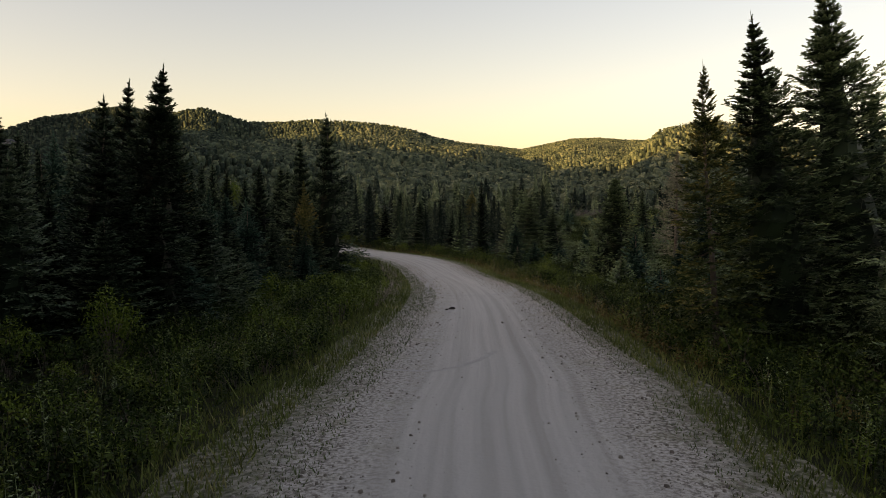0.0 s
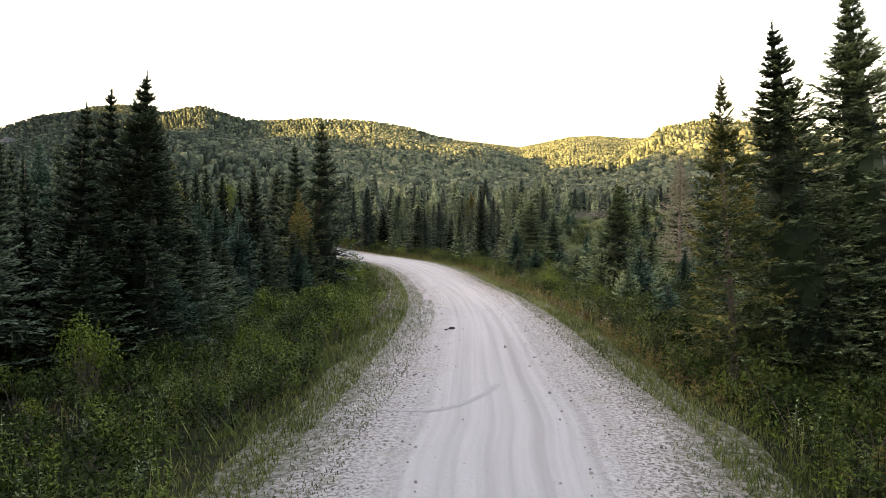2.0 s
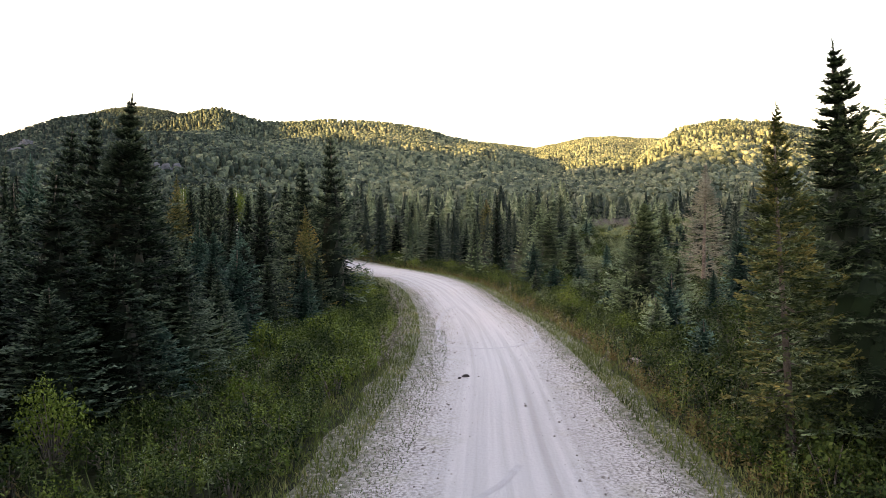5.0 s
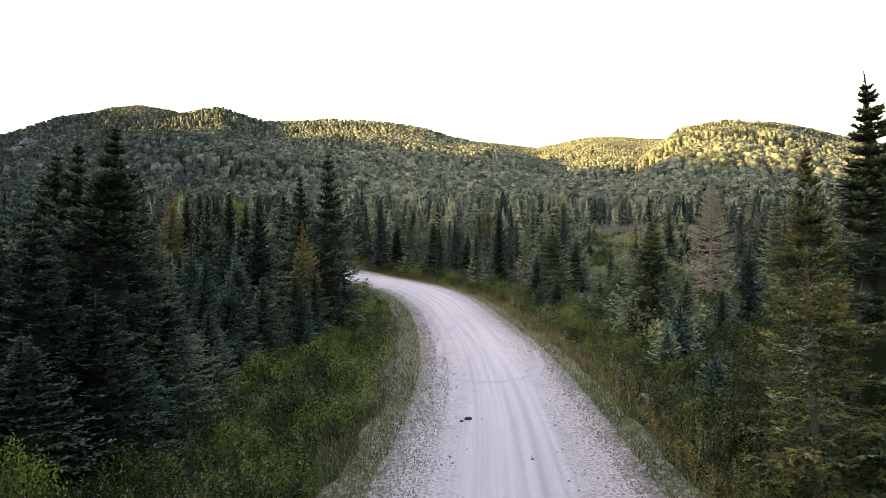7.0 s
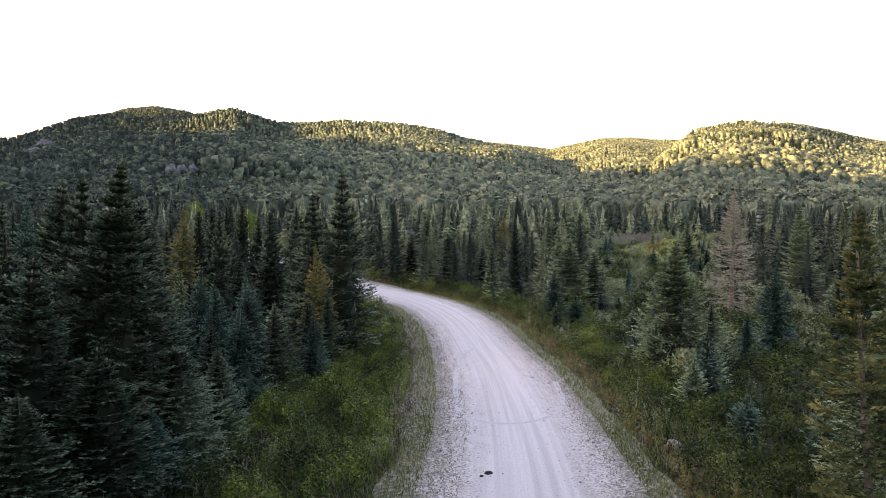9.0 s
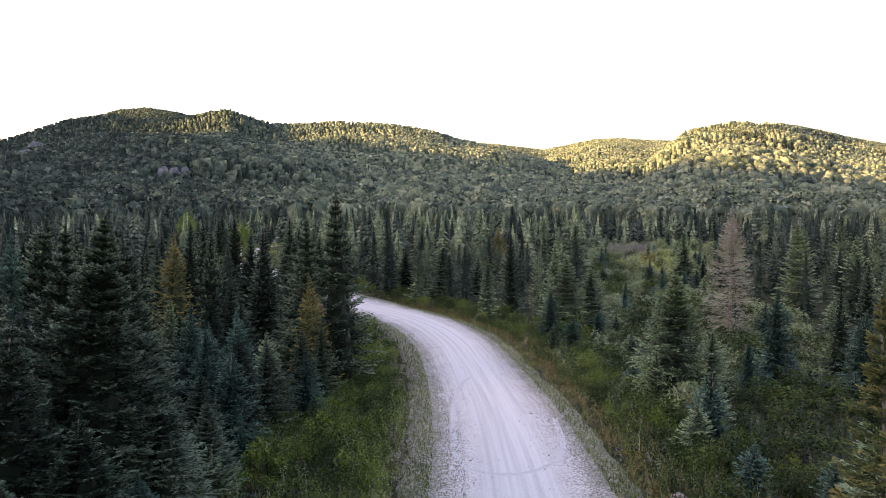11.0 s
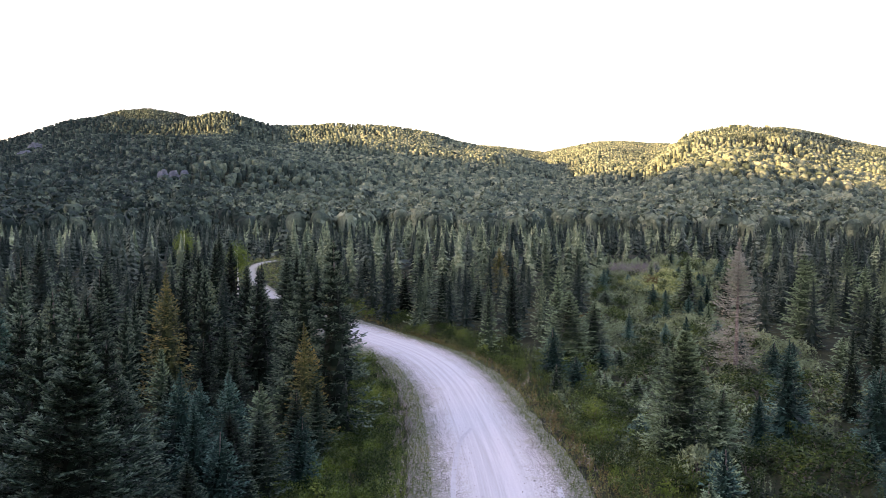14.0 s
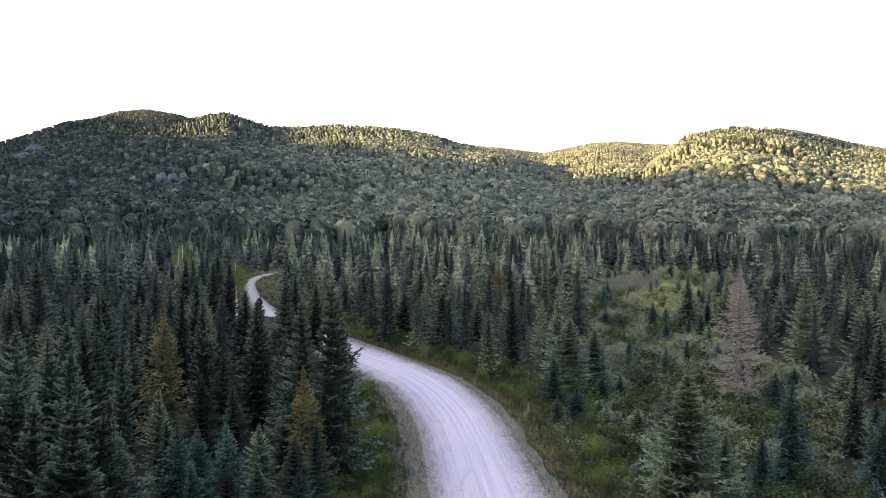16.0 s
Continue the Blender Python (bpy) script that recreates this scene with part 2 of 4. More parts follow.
TRACK = material("tyre_mark", [(0.0, (0.33, 0.318, 0.3)), (1.0, (0.43, 0.415, 0.395))], 6.0, 0.92, 0.2, bump=0.3, bump_scale=40, fine=0.25)


# ---- mesh helpers ----
def quad_mesh(name, verts, quads, mat, smooth=False, uv=None):
    """A mesh of quads from arrays (n, 3) and (m, 4)."""
    verts, quads = np.asarray(verts, np.float32), np.asarray(quads, np.int32)
    me = bpy.data.meshes.new(name)
    me.vertices.add(len(verts))
    me.vertices.foreach_set("co", verts.ravel())
    me.loops.add(quads.size)
    me.loops.foreach_set("vertex_index", quads.ravel())
    me.polygons.add(len(quads))
    me.polygons.foreach_set("loop_start", np.arange(0, quads.size, 4, dtype=np.int32))
    if uv is not None:
        layer = me.uv_layers.new(name="road")
        layer.data.foreach_set("uv", np.asarray(uv, np.float32)[quads.ravel()].ravel())
    me.update(calc_edges=True)
    me.validate()
    if smooth:
        me.polygons.foreach_set("use_smooth", np.ones(len(quads), bool))
    me.materials.append(mat)
    return me


def blade_mesh(name, blades, mat, shoots=None):
    """A mesh of separate diamond blades, an array (n, 4, 3), each with a tone that holds painted shade."""
    blades = np.asarray(blades, np.float32).reshape(-1, 4, 3)
    me = quad_mesh(name, blades.reshape(-1, 3), np.arange(len(blades) * 4).reshape(-1, 4), mat)
    shoots = np.full(len(blades), 0.5) if shoots is None else shoots
    me.attributes.new("shade_tone", "FLOAT", "FACE").data.foreach_set("value", np.asarray(shoots, np.float32))
    return me


def unit(v):
    return v / np.maximum(np.linalg.norm(v, axis=-1, keepdims=True), 1e-9)


def diamonds(base, way, wide, belly=0.45):
    """Diamond blades from base along way, as broad as wide."""
    mid = base + way * belly
    return np.stack([base, mid + wide / 2, base + way, mid - wide / 2], -2)


def tube(points, radii, sides=8):
    """Verts and quads of a tapered tube along points, with a small cap of its own at the end."""
    points = np.asarray(points, float)
    v, q = [], []
    for k, (p, r) in enumerate(zip(points, radii)):
        a = points[min(k + 1, len(points) - 1)] - points[max(k - 1, 0)]
        a = a / np.linalg.norm(a)
        s = unit(np.cross(a, (0.3, 0.9, 0.1) if abs(a[2]) > 0.8 else (0, 0, 1)))
        u = np.cross(a, s)
        for j in range(sides):
            f = 2 * math.pi * j / sides
            v.append(p + r * (math.cos(f) * s + math.sin(f) * u))
        if k:
            for j in range(sides):
                o = (k - 1) * sides
                q.append((o + j, o + (j + 1) % sides, o + sides + (j + 1) % sides, o + sides + j))
    return np.array(v), np.array(q)


def joined(pieces):
    vs, qs, n = [], [], 0
    for v, q in pieces:
        vs.append(np.asarray(v)), qs.append(np.asarray(q) + n)
        n += len(v)
    return np.concatenate(vs), np.concatenate(qs)


def part(name, mesh, parent, label=""):
    ob = new(name, mesh)
    ob.parent = parent
    return tagged(ob, label=label)


def copy_of(master, m):
    """A copy at the pose and size of m, whatever the size of its master."""
    return copy_thing(master, m @ Matrix.Diagonal((*(1 / v for v in master.scale), 1)))


def smooth_step(a, b, x):
    t = np.clip((np.asarray(x, float) - a) / (b - a), 0, 1)
    return t * t * (3 - 2 * t)


def waves(x, y, size, seed=0):
    """Soft rolling noise of about -1 to 1, vectorised."""
    r, out = np.random.default_rng(seed), 0
    for k in range(7):
        a, f = r.uniform(0, 2 * math.pi), r.uniform(0.6, 1.9) * 2 * math.pi / size
        out = out + np.sin((x * math.cos(a) + y * math.sin(a)) * f + r.uniform(0, 6.28))
    return out / 3.2


# ---- the land ----
# centre line of the road: x, y, half width
ROAD = [(1.0, -60, 3.3), (1.0, -10, 3.3), (1.0, 6.3, 3.32), (1.22, 10.3, 3.28), (1.23, 14.2, 2.95), (1.25, 20, 2.7), (1.1, 26, 2.62), (0.68, 33.5, 2.7),
        (0.05, 40, 2.7), (-0.8, 46.5, 2.7), (-1.75, 51.5, 2.75), (-3.4, 57, 2.75), (-5.8, 62, 2.7), (-9.6, 67.6, 2.6), (-14.8, 74, 2.5), (-20, 81, 1.5),
        (-24.6, 89, 0.85), (-28.4, 98, 0.6), (-31.2, 108, 0.5), (-31.5, 117, 0.6), (-27, 127, 0.8), (-18, 135, 1.0)]


def spline(rows, n):
    rows = np.asarray(rows, float)
    out = []
    for k in range(len(rows) - 1):
        p0, p1, p2, p3 = rows[max(k - 1, 0)], rows[k], rows[k + 1], rows[min(k + 2, len(rows) - 1)]
        for t in np.arange(n) / n:
            out.append(0.5 * (2 * p1 + (p2 - p0) * t + (2 * p0 - 5 * p1 + 4 * p2 - p3) * t * t + (3 * p1 - p0 - 3 * p2 + p3) * t ** 3))
    return np.array(out + [rows[-1]])


CENTRE = spline(ROAD, 12)


def road_height(y):
    return -1.2 * smooth_step(16, 48, y) + 2.2 * smooth_step(66, 105, y)


def off_road(x, y):
    """Distance outside the road's edge (negative on it), and the side: -1 to the left of the way ahead, 1 to the right."""
    x, y = np.atleast_1d(np.asarray(x, float)), np.atleast_1d(np.asarray(y, float))
    best, side = np.full(x.shape, 1e9), np.ones(x.shape)
    near = np.flatnonzero((np.abs(x) < 140) & (y > -90) & (y < 190))
    ahead = np.gradient(CENTRE[:, :2], axis=0)
    for chunk in np.array_split(near, max(1, len(near) // 4000)):
        if not len(chunk):
            continue
        dx, dy = x[chunk, None] - CENTRE[None, :, 0], y[chunk, None] - CENTRE[None, :, 1]
        k = (dx * dx + dy * dy).argmin(1)
        row = np.arange(len(chunk))
        best[chunk] = np.sqrt((dx * dx + dy * dy)[row, k]) - CENTRE[k, 2]
        side[chunk] = np.where(ahead[k, 0] * dy[row, k] - ahead[k, 1] * dx[row, k] > 0, -1, 1)
    return best, side


# ridges: crest distance (one, or by azimuth), steepness, and (azimuth, elevation of the crest) in degrees
RIDGES = [
    (1300, 1.9, [(-75, 2.0), (-40, 3.2), (-32.5, 3.8), (-30.5, 4.55), (-28.5, 5.35), (-25.8, 5.75), (-24, 5.6), (-22, 5.55), (-20.6, 5.95), (-19.5, 6.2), (-18.3, 6.4), (-16.8, 5.9), (-15.2, 5.45),
                  (-12.8, 5.5), (-10.3, 5.75), (-6.2, 5.5), (-3.7, 5.1), (-1.6, 4.45), (1.3, 3.9), (4.0, 3.1), (9, 1.5), (14, 0.3), (180, 0.0)]),
    (2000, 1.6, [(-180, 0), (-34, 0.0), (-27, 5.6), (-25.4, 6.15), (-23.6, 6.36), (-21.5, 6.1), (-18, 4.8), (-10, 4.0), (-1.6, 4.3), (1.3, 4.1), (4.7, 3.68), (6.3, 4.0), (8.3, 4.4), (10.3, 4.45),
                  (12.3, 4.25), (14, 4.2), (20, 3.5), (40, 2.5), (75, 2), (180, 0)]),
    ([(13, 1250), (18.3, 1400), (23, 1800), (30, 2250)], 1.35, [(-180, 0), (9, 0.0), (12.6, 3.2), (13.9, 4.2), (14.6, 4.8), (16.1, 5.2), (18.3, 5.38), (20.9, 5.15), (23.3, 4.6), (25, 4.1), (27.2, 3.55), (34, 2.6), (75, 2), (180, 0)]),
    (930, 1.5, [(-180, 0), (-60, 1.0), (-40, 1.9), (-33, 2.6), (-27, 3.7), (-23.5, 4.45), (-20.5, 4.5), (-17.5, 4.1), (-13, 3.55), (-8, 2.9), (-4, 2.1), (0, 1.2), (6, 0.3), (180, 0)]),
]
TREE_TOP = 7.0
SUN_FLAT = (math.sin(_a), math.cos(_a))


def height(x, y):
    """The lie of the land. Beyond the valley floor it rises to the ridges; behind the walk, to the west, stands the ridge that hides the sun."""
    x, y = np.asarray(x, float), np.asarray(y, float)
    r, az = np.hypot(x, y), np.degrees(np.arctan2(x, y))
    valley = road_height(y) - 3.0 * smooth_step(120, 260, r) + 0.35 * waves(x, y, 40, 1) * smooth_step(9, 40, np.abs(x) + np.maximum(0, y - 60))
    z = valley
    for crest, power, rows in RIDGES:
        a, e = zip(*rows)
        crest = np.interp(az, *zip(*crest)) if isinstance(crest, list) else crest
        top = crest * np.tan(np.radians(np.interp(az, a, e))) + 11.8 - TREE_TOP
        s = np.clip((r - 230) / (crest - 230), 0, None)
        rise = np.where(s < 1, s ** power, 1 - 0.25 * np.clip(s - 1, 0, 2))
        bumps = 14 * waves(x, y, 330, 5) * np.clip(s, 0, 1) * np.clip(1 - s, 0, 1) * 2.5
        z = np.maximum(z, valley + (top - valley) * rise + bumps)
    # p runs toward the sun, q along the ridge
    p, q = x * SUN_FLAT[0] + y * SUN_FLAT[1], x * SUN_FLAT[1] - y * SUN_FLAT[0]
    crest = np.interp(q, [-2500, -600, 320, 375, 440, 720, 790, 985, 1010, 1050, 1130, 1150, 1185, 1235, 1285, 1400, 2600], [300, 400, 354, 332, 332, 380, 382, 372, 368, 380, 348, 342, 348, 372, 400, 400, 240])
    hill = (crest + 7 * waves(x, y, 260, 9)) * smooth_step(620, 1500, p) * smooth_step(2600, 1700, p)
    return np.maximum(z, hill - 3)


def ground_z(x, y):
    x, y = np.atleast_1d(np.asarray(x, float)), np.atleast_1d(np.asarray(y, float))
    d, _ = off_road(x, y)
    bed = -0.2 - 0.37 * smooth_step(0.7, 2.8, d) + 0.1 * waves(x, y, 5, 3) * smooth_step(0.5, 3, d)
    return height(x, y) + np.where(d < 90, bed, -0.57)


def graded(fine, lo, hi, far):
    up, step, v = [], fine, hi
    while v < far:
        step = min(step * 1.08, 42 if v < 2300 else 400)
        v += step
        up.append(v)
    down, step, v = [], fine, lo
    while v > -far:
        step = min(step * 1.08, 42 if v > -2300 else 400)
        v -= step
        down.append(v)
    return np.array(down[::-1] + list(np.arange(lo, hi + 1e-6, fine)) + up)


gx, gy = graded(0.6, -11, 11, 4300), graded(0.8, -8, 76, 4300)
GX, GY = np.meshgrid(gx, gy)
GZ = ground_z(GX.ravel(), GY.ravel())
nx, ny = len(gx), len(gy)
ii = (np.arange(ny - 1)[:, None] * nx + np.arange(nx - 1)[None]).ravel()
ground = new("ground", quad_mesh("ground", np.stack([GX.ravel(), GY.ravel(), GZ], 1), np.stack([ii, ii + 1, ii + nx + 1, ii + nx], 1), SOIL, smooth=True))
tagged(ground, "dark mossy forest floor rising to wooded mountains", "ground", kind="structure")

# the road, slightly crowned, with shallow wheel ruts
lanes = np.linspace(-1.3, 1.28, 43)
ahead = unit(np.gradient(CENTRE[:, :2], axis=0))
right = np.stack([ahead[:, 1], -ahead[:, 0]], 1)
along = np.r_[0, np.cumsum(np.linalg.norm(np.diff(CENTRE[:, :2], axis=0), axis=1))]
ragged = 1 + (0.008 * waves(along, 0 * along, 7, 4) + 0.01 * waves(along, 0 * along, 2.3, 6))[:, None] * np.abs(lanes)[None] ** 4
RX = CENTRE[:, 0:1] + right[:, 0:1] * lanes * CENTRE[:, 2:3] * ragged
RY = CENTRE[:, 1:2] + right[:, 1:2] * lanes * CENTRE[:, 2:3] * ragged
U = lanes * CENTRE[:, 2:3]


def road_surface(u, y):
    rut = sum(np.exp(-((u - c) / 0.28) ** 2) for c in (-1.25, 0.15, 0.85, 1.7))
    return road_height(y) + 0.05 - 0.012 * u * u - 0.01 * rut


RZ = road_surface(U, RY)
RZ[:, (0, -1)] -= 0.1
nr, nl = RX.shape
ii = (np.arange(nr - 1)[:, None] * nl + np.arange(nl - 1)[None]).ravel()
road = new("road", quad_mesh("road", np.stack([RX.ravel(), RY.ravel(), RZ.ravel()], 1), np.stack([ii, ii + 1, ii + nl + 1, ii + nl], 1), GRAVEL, smooth=True,
                             uv=np.stack([np.tile(lanes * 3.3, nr), np.repeat(along, nl)], 1)))
tagged(road, "pale packed gravel forest road with wheel tracks", "road", kind="structure")


# ---- conifers ----
def fir_blades(r, tall, wide, bare, whorls, spokes, laterals, subs, thick, sparse=0.0, core=True, taper=0.85, petal=1.0, rings=14, sides=11, spire=0.72):
    """Boughs of a fir: whorls of drooping sprays, each a fan of needle-clad twigs with upturned tips, round a narrow inner mass."""
    # young: pale at the fresh tips, dark inward as painted shade.
    base, way, broad, young = [], [], [], []
    up = np.array((0, 0, 1.0))

    def add(b, w, t, shade_value):
        b, w = np.atleast_2d(b), np.atleast_2d(w)
        young.append(np.broadcast_to(np.asarray(shade_value, float), len(b)))
        side = unit(np.cross(w, up + r.normal(0, 0.75, w.shape)))
        base.append(b), way.append(w), broad.append(side * np.minimum(t, 0.45 * np.linalg.norm(w, axis=1, keepdims=True)))

    lopsided = r.uniform(0, 6.28)
    for k in range(whorls):
        f = 0.95 * (1 - (1 - np.clip((k + r.uniform(-0.22, 0.22)) / whorls, 0, 1)) ** 1.38)
        z = bare + (tall - bare) * f
        reach0 = wide * (1 - f) ** taper * (1 - spire * smooth_step(0.5, 1, f)) * r.uniform(0.85, 1.12) + 0.04
        girth = thick * (0.5 + 0.5 * (1 - f) ** 0.6)
        if f < 0.12:
            reach0 *= 0.65 + 2.9 * f
        n = max(4, int(round(spokes * (1 if f < 0.75 else 0.75) + r.integers(-1, 2))))
        turn = r.uniform(0, 6.28)
        for j in range(n):
            if r.random() < sparse:
                continue
            a = turn + 6.283 * (j + r.uniform(-0.3, 0.3)) / n
            reach = reach0 * r.uniform(0.7, 1.14) * (1 + 0.12 * math.cos(a - lopsided))
            out = np.array((math.cos(a), math.sin(a), 0))
            side = np.array((-math.sin(a), math.cos(a), 0))
            s1 = -0.45 + 1.15 * f ** 1.3 + r.normal(0, 0.1)
            s2 = 0.28

            def curve(t):
                t = np.asarray(t)[..., None]
                return out * reach * t + up * (z + reach * (s1 * t + s2 * t * t))

            # the matted inner sprays of the bough hang like shingles over the next whorl
            span = reach * 6.283 / n * petal
            gap_z = (tall - bare) / whorls * (1 - 0.35 * f)
            p = out * reach * 0.2 + up * (z + gap_z * r.uniform(0.6, 1.0))
            q = out * reach * (r.uniform(0.9, 1.12) if petal > 0.7 else r.uniform(0.6, 0.85)) + up * (z - gap_z * r.uniform(0.3, 0.8))
            if (f > 0.1 or petal > 0.7) and petal > 0.2:
                base.append(p[None]), way.append((q - p)[None])
                broad.append(((side + up * r.normal(0, 0.25)) * span)[None])
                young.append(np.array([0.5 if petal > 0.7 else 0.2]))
            if not laterals:
                continue
            ts = np.linspace(0.3, 0.86, 3 if laterals > 3 else 2)
            p = curve(ts)
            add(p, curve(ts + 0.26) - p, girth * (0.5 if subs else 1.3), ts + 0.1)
            for sgn in (-1, 1):
                t = np.clip(np.linspace(0.22, 0.96, laterals) + r.uniform(-0.06, 0.06, laterals), 0.1, 0.99)
                c = curve(t)
                tang = unit(curve(t + 0.05) - c)
                length = (reach * (0.42 if subs else 0.36) * (1 - t) ** 0.8 + min(0.1, 0.4 * reach) + 0.05 * reach) * r.uniform(0.75, 1.2, laterals)
                d = unit(tang * 0.75 + side * sgn * r.uniform(0.3, 0.95, (laterals, 1)) + up * r.uniform(-0.4, 0.25, (laterals, 1)))
                w = d * length[:, None]
                if not subs:
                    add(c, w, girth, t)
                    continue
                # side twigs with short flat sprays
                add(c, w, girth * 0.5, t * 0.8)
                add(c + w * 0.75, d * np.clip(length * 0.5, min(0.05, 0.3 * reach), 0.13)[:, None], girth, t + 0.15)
                for m in range(subs):
                    g = (m + 0.55 + r.uniform(-0.25, 0.25, (laterals, 1))) / subs
                    for sg in (-1, 1):
                        d2 = unit(d * 0.75 + np.cross(d, up) * sg * 0.6 + up * r.uniform(-0.2, 0.4, (laterals, 1)))
                        size = np.clip(length[:, None] * 0.5 * (1.25 - 0.6 * g), min(0.06, 0.3 * reach), 0.13) * r.uniform(0.8, 1.2, (laterals, 1))
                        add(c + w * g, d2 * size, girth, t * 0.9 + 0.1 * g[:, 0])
    if subs:
        # short twigs close along the upper stem
        zf, a = r.uniform(0.72, 0.985, 90), r.uniform(0, 6.28, 90)
        size = (0.05 + 0.5 * (1 - zf)) * r.uniform(0.7, 1.2, 90)
        add(np.c_[0 * a, 0 * a, tall * zf], np.c_[np.cos(a), np.sin(a), r.uniform(0.3, 1.0, 90)] * size[:, None], thick, 0.6)
    lead = min(thick, 0.09)
    for k in range(5):
        add(np.array((0, 0, tall * (0.9 + 0.013 * k))), np.array((r.normal(0, 0.003), r.normal(0, 0.003), 0.052)) * tall, lead * (1.3 - 0.2 * k), 0.6)
    b = diamonds(np.concatenate(base), np.concatenate(way), np.concatenate(broad))
    young = np.concatenate(young)
    if core:
        # the close mass of inner boughs, its shade painted in as a dark tone
        ff = np.linspace(0.02, 0.95, rings)
        zz = bare + (tall - bare) * ff
        rad = wide * (1 - ff) ** taper * (1 - spire * smooth_step(0.5, 1, ff)) * np.where(ff < 0.12, 0.65 + 2.9 * ff, 1) * (0.36 if laterals > 2 else 0.5)
        ang = np.arange(sides) * 6.283 / sides + np.arange(rings)[:, None] * 0.4
        rad = rad[:, None] * r.uniform(0.72, 1.22, (rings, sides))
        cx = np.stack([rad * np.cos(ang), rad * np.sin(ang), zz[:, None] - 0.25 * rad + r.uniform(-0.02, 0.02, (rings, sides)) * tall], -1)
        nxt = np.roll(cx, -1, 1)
        b = np.concatenate([b, np.stack([cx[:-1], nxt[:-1], nxt[1:], cx[1:]], 2).reshape(-1, 4, 3)])
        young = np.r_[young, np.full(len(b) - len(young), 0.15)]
    return b, young


def fir_trunk(r, tall, thick):
    z = np.linspace(-0.35, tall * 0.96, 8)
    bend = np.cumsum(r.normal(0, 0.012, (8, 2)), 0)
    pts = np.c_[bend - bend[1], z]
    v, q = tube(pts, thick * (1 - 0.93 * np.clip(z / tall, 0, 1)) * (1 + 0.35 * np.exp(-np.clip(z, 0, 9) * 3)), 8)
    return v, q


def fir_kind(name, r, needles, tall=8.0, wide=1.8, bare=0.15, whorls=40, spokes=7, laterals=6, subs=0, thick=0.09, sparse=0.0, core=True, trunk=0.12, taper=0.85, petal=0.5, spire=0.72):
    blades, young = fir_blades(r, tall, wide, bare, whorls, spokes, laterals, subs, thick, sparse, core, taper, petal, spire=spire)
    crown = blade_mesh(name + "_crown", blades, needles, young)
    v, q = fir_trunk(r, tall, trunk)
    if sparse > 0.25:
        dead = [(v, q)]
        for k in range(26):
            a, z = r.uniform(0, 6.28), r.uniform(0.3, tall * 0.5)
            n = r.uniform(0.4, 0.9) * wide * (1 - z / tall)
            p = np.array((0, 0, z))
            tip = p + np.array((math.cos(a) * n, math.sin(a) * n, -0.1 * n + r.uniform(-0.1, 0.15)))
            dead.append(tube([p, (p + tip) / 2 + (0, 0, -0.05), tip], [0.018, 0.013, 0.005], 4))
        v, q = joined(dead)
    return crown, quad_mesh(name + "_trunk", v, q, BARK, smooth=True), tall, wide


KINDS = {}
r0 = np.random.default_rng(21)
KINDS["hero"] = [fir_kind("hero", r0, SHADED_NEEDLES, 8.5, 2.0, 0.3, 30, 10, 7, 5, 0.042, taper=t, petal=0.14) for t in (0.85, 0.78)]
# tall, road and spruce repeat hero, near and mid in the lit-toned needles.
KINDS["tall"] = [fir_kind("tall", r0, LIT_NEEDLES, 8.5, 2.0, 0.3, 30, 10, 7, 5, 0.042, taper=t, petal=0.14) for t in (0.8, 0.86)]
KINDS["road"] = [fir_kind("road", r0, LIT_NEEDLES, 7.0, 1.7, 0.15, 21, 10, 6, 3, 0.065, taper=t, petal=0.16, spire=0.5) for t in (0.85, 0.78)]
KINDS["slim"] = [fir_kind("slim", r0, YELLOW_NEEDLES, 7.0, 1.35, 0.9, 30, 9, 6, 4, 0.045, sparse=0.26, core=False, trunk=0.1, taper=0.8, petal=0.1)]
KINDS["near"] = [fir_kind("near", r0, SHADED_NEEDLES, 7.0, 1.7, 0.15, 21, 10, 6, 2, 0.075, taper=t, petal=0.16, spire=0.62) for t in (0.88, 0.75, 0.82)]
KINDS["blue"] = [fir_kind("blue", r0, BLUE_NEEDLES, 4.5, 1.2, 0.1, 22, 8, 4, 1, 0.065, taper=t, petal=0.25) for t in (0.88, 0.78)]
KINDS["broad"] = [fir_kind("broad", r0, LIT_NEEDLES, 6.0, 2.1, 0.05, 21, 13, 7, 3, 0.07, taper=0.95, petal=0.16, spire=0.3)]
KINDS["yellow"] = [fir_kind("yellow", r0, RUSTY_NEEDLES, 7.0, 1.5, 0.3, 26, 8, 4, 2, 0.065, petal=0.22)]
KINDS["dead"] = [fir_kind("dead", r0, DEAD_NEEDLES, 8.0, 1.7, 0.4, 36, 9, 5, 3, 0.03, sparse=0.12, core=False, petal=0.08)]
KINDS["mid"] = [fir_kind("mid", r0, SHADED_NEEDLES, 6.5, 1.5, 0.1, 22, 9, 6, 0, 0.1, taper=t, petal=0.28, spire=0.55) for t in (0.85, 0.72, 0.95, 0.8)]
KINDS["spruce"] = [fir_kind("spruce", r0, LIT_NEEDLES, 6.5, 1.5, 0.1, 22, 9, 6, 0, 0.1, taper=t, petal=0.28, spire=0.55) for t in (0.8, 0.7, 0.9)]
KINDS["small"] = [fir_kind("small", r0, m, 2.4, 0.85, 0.05, 15, 8, 5, 0, 0.055, petal=0.3) for m in (LIT_NEEDLES, BLUE_NEEDLES)]
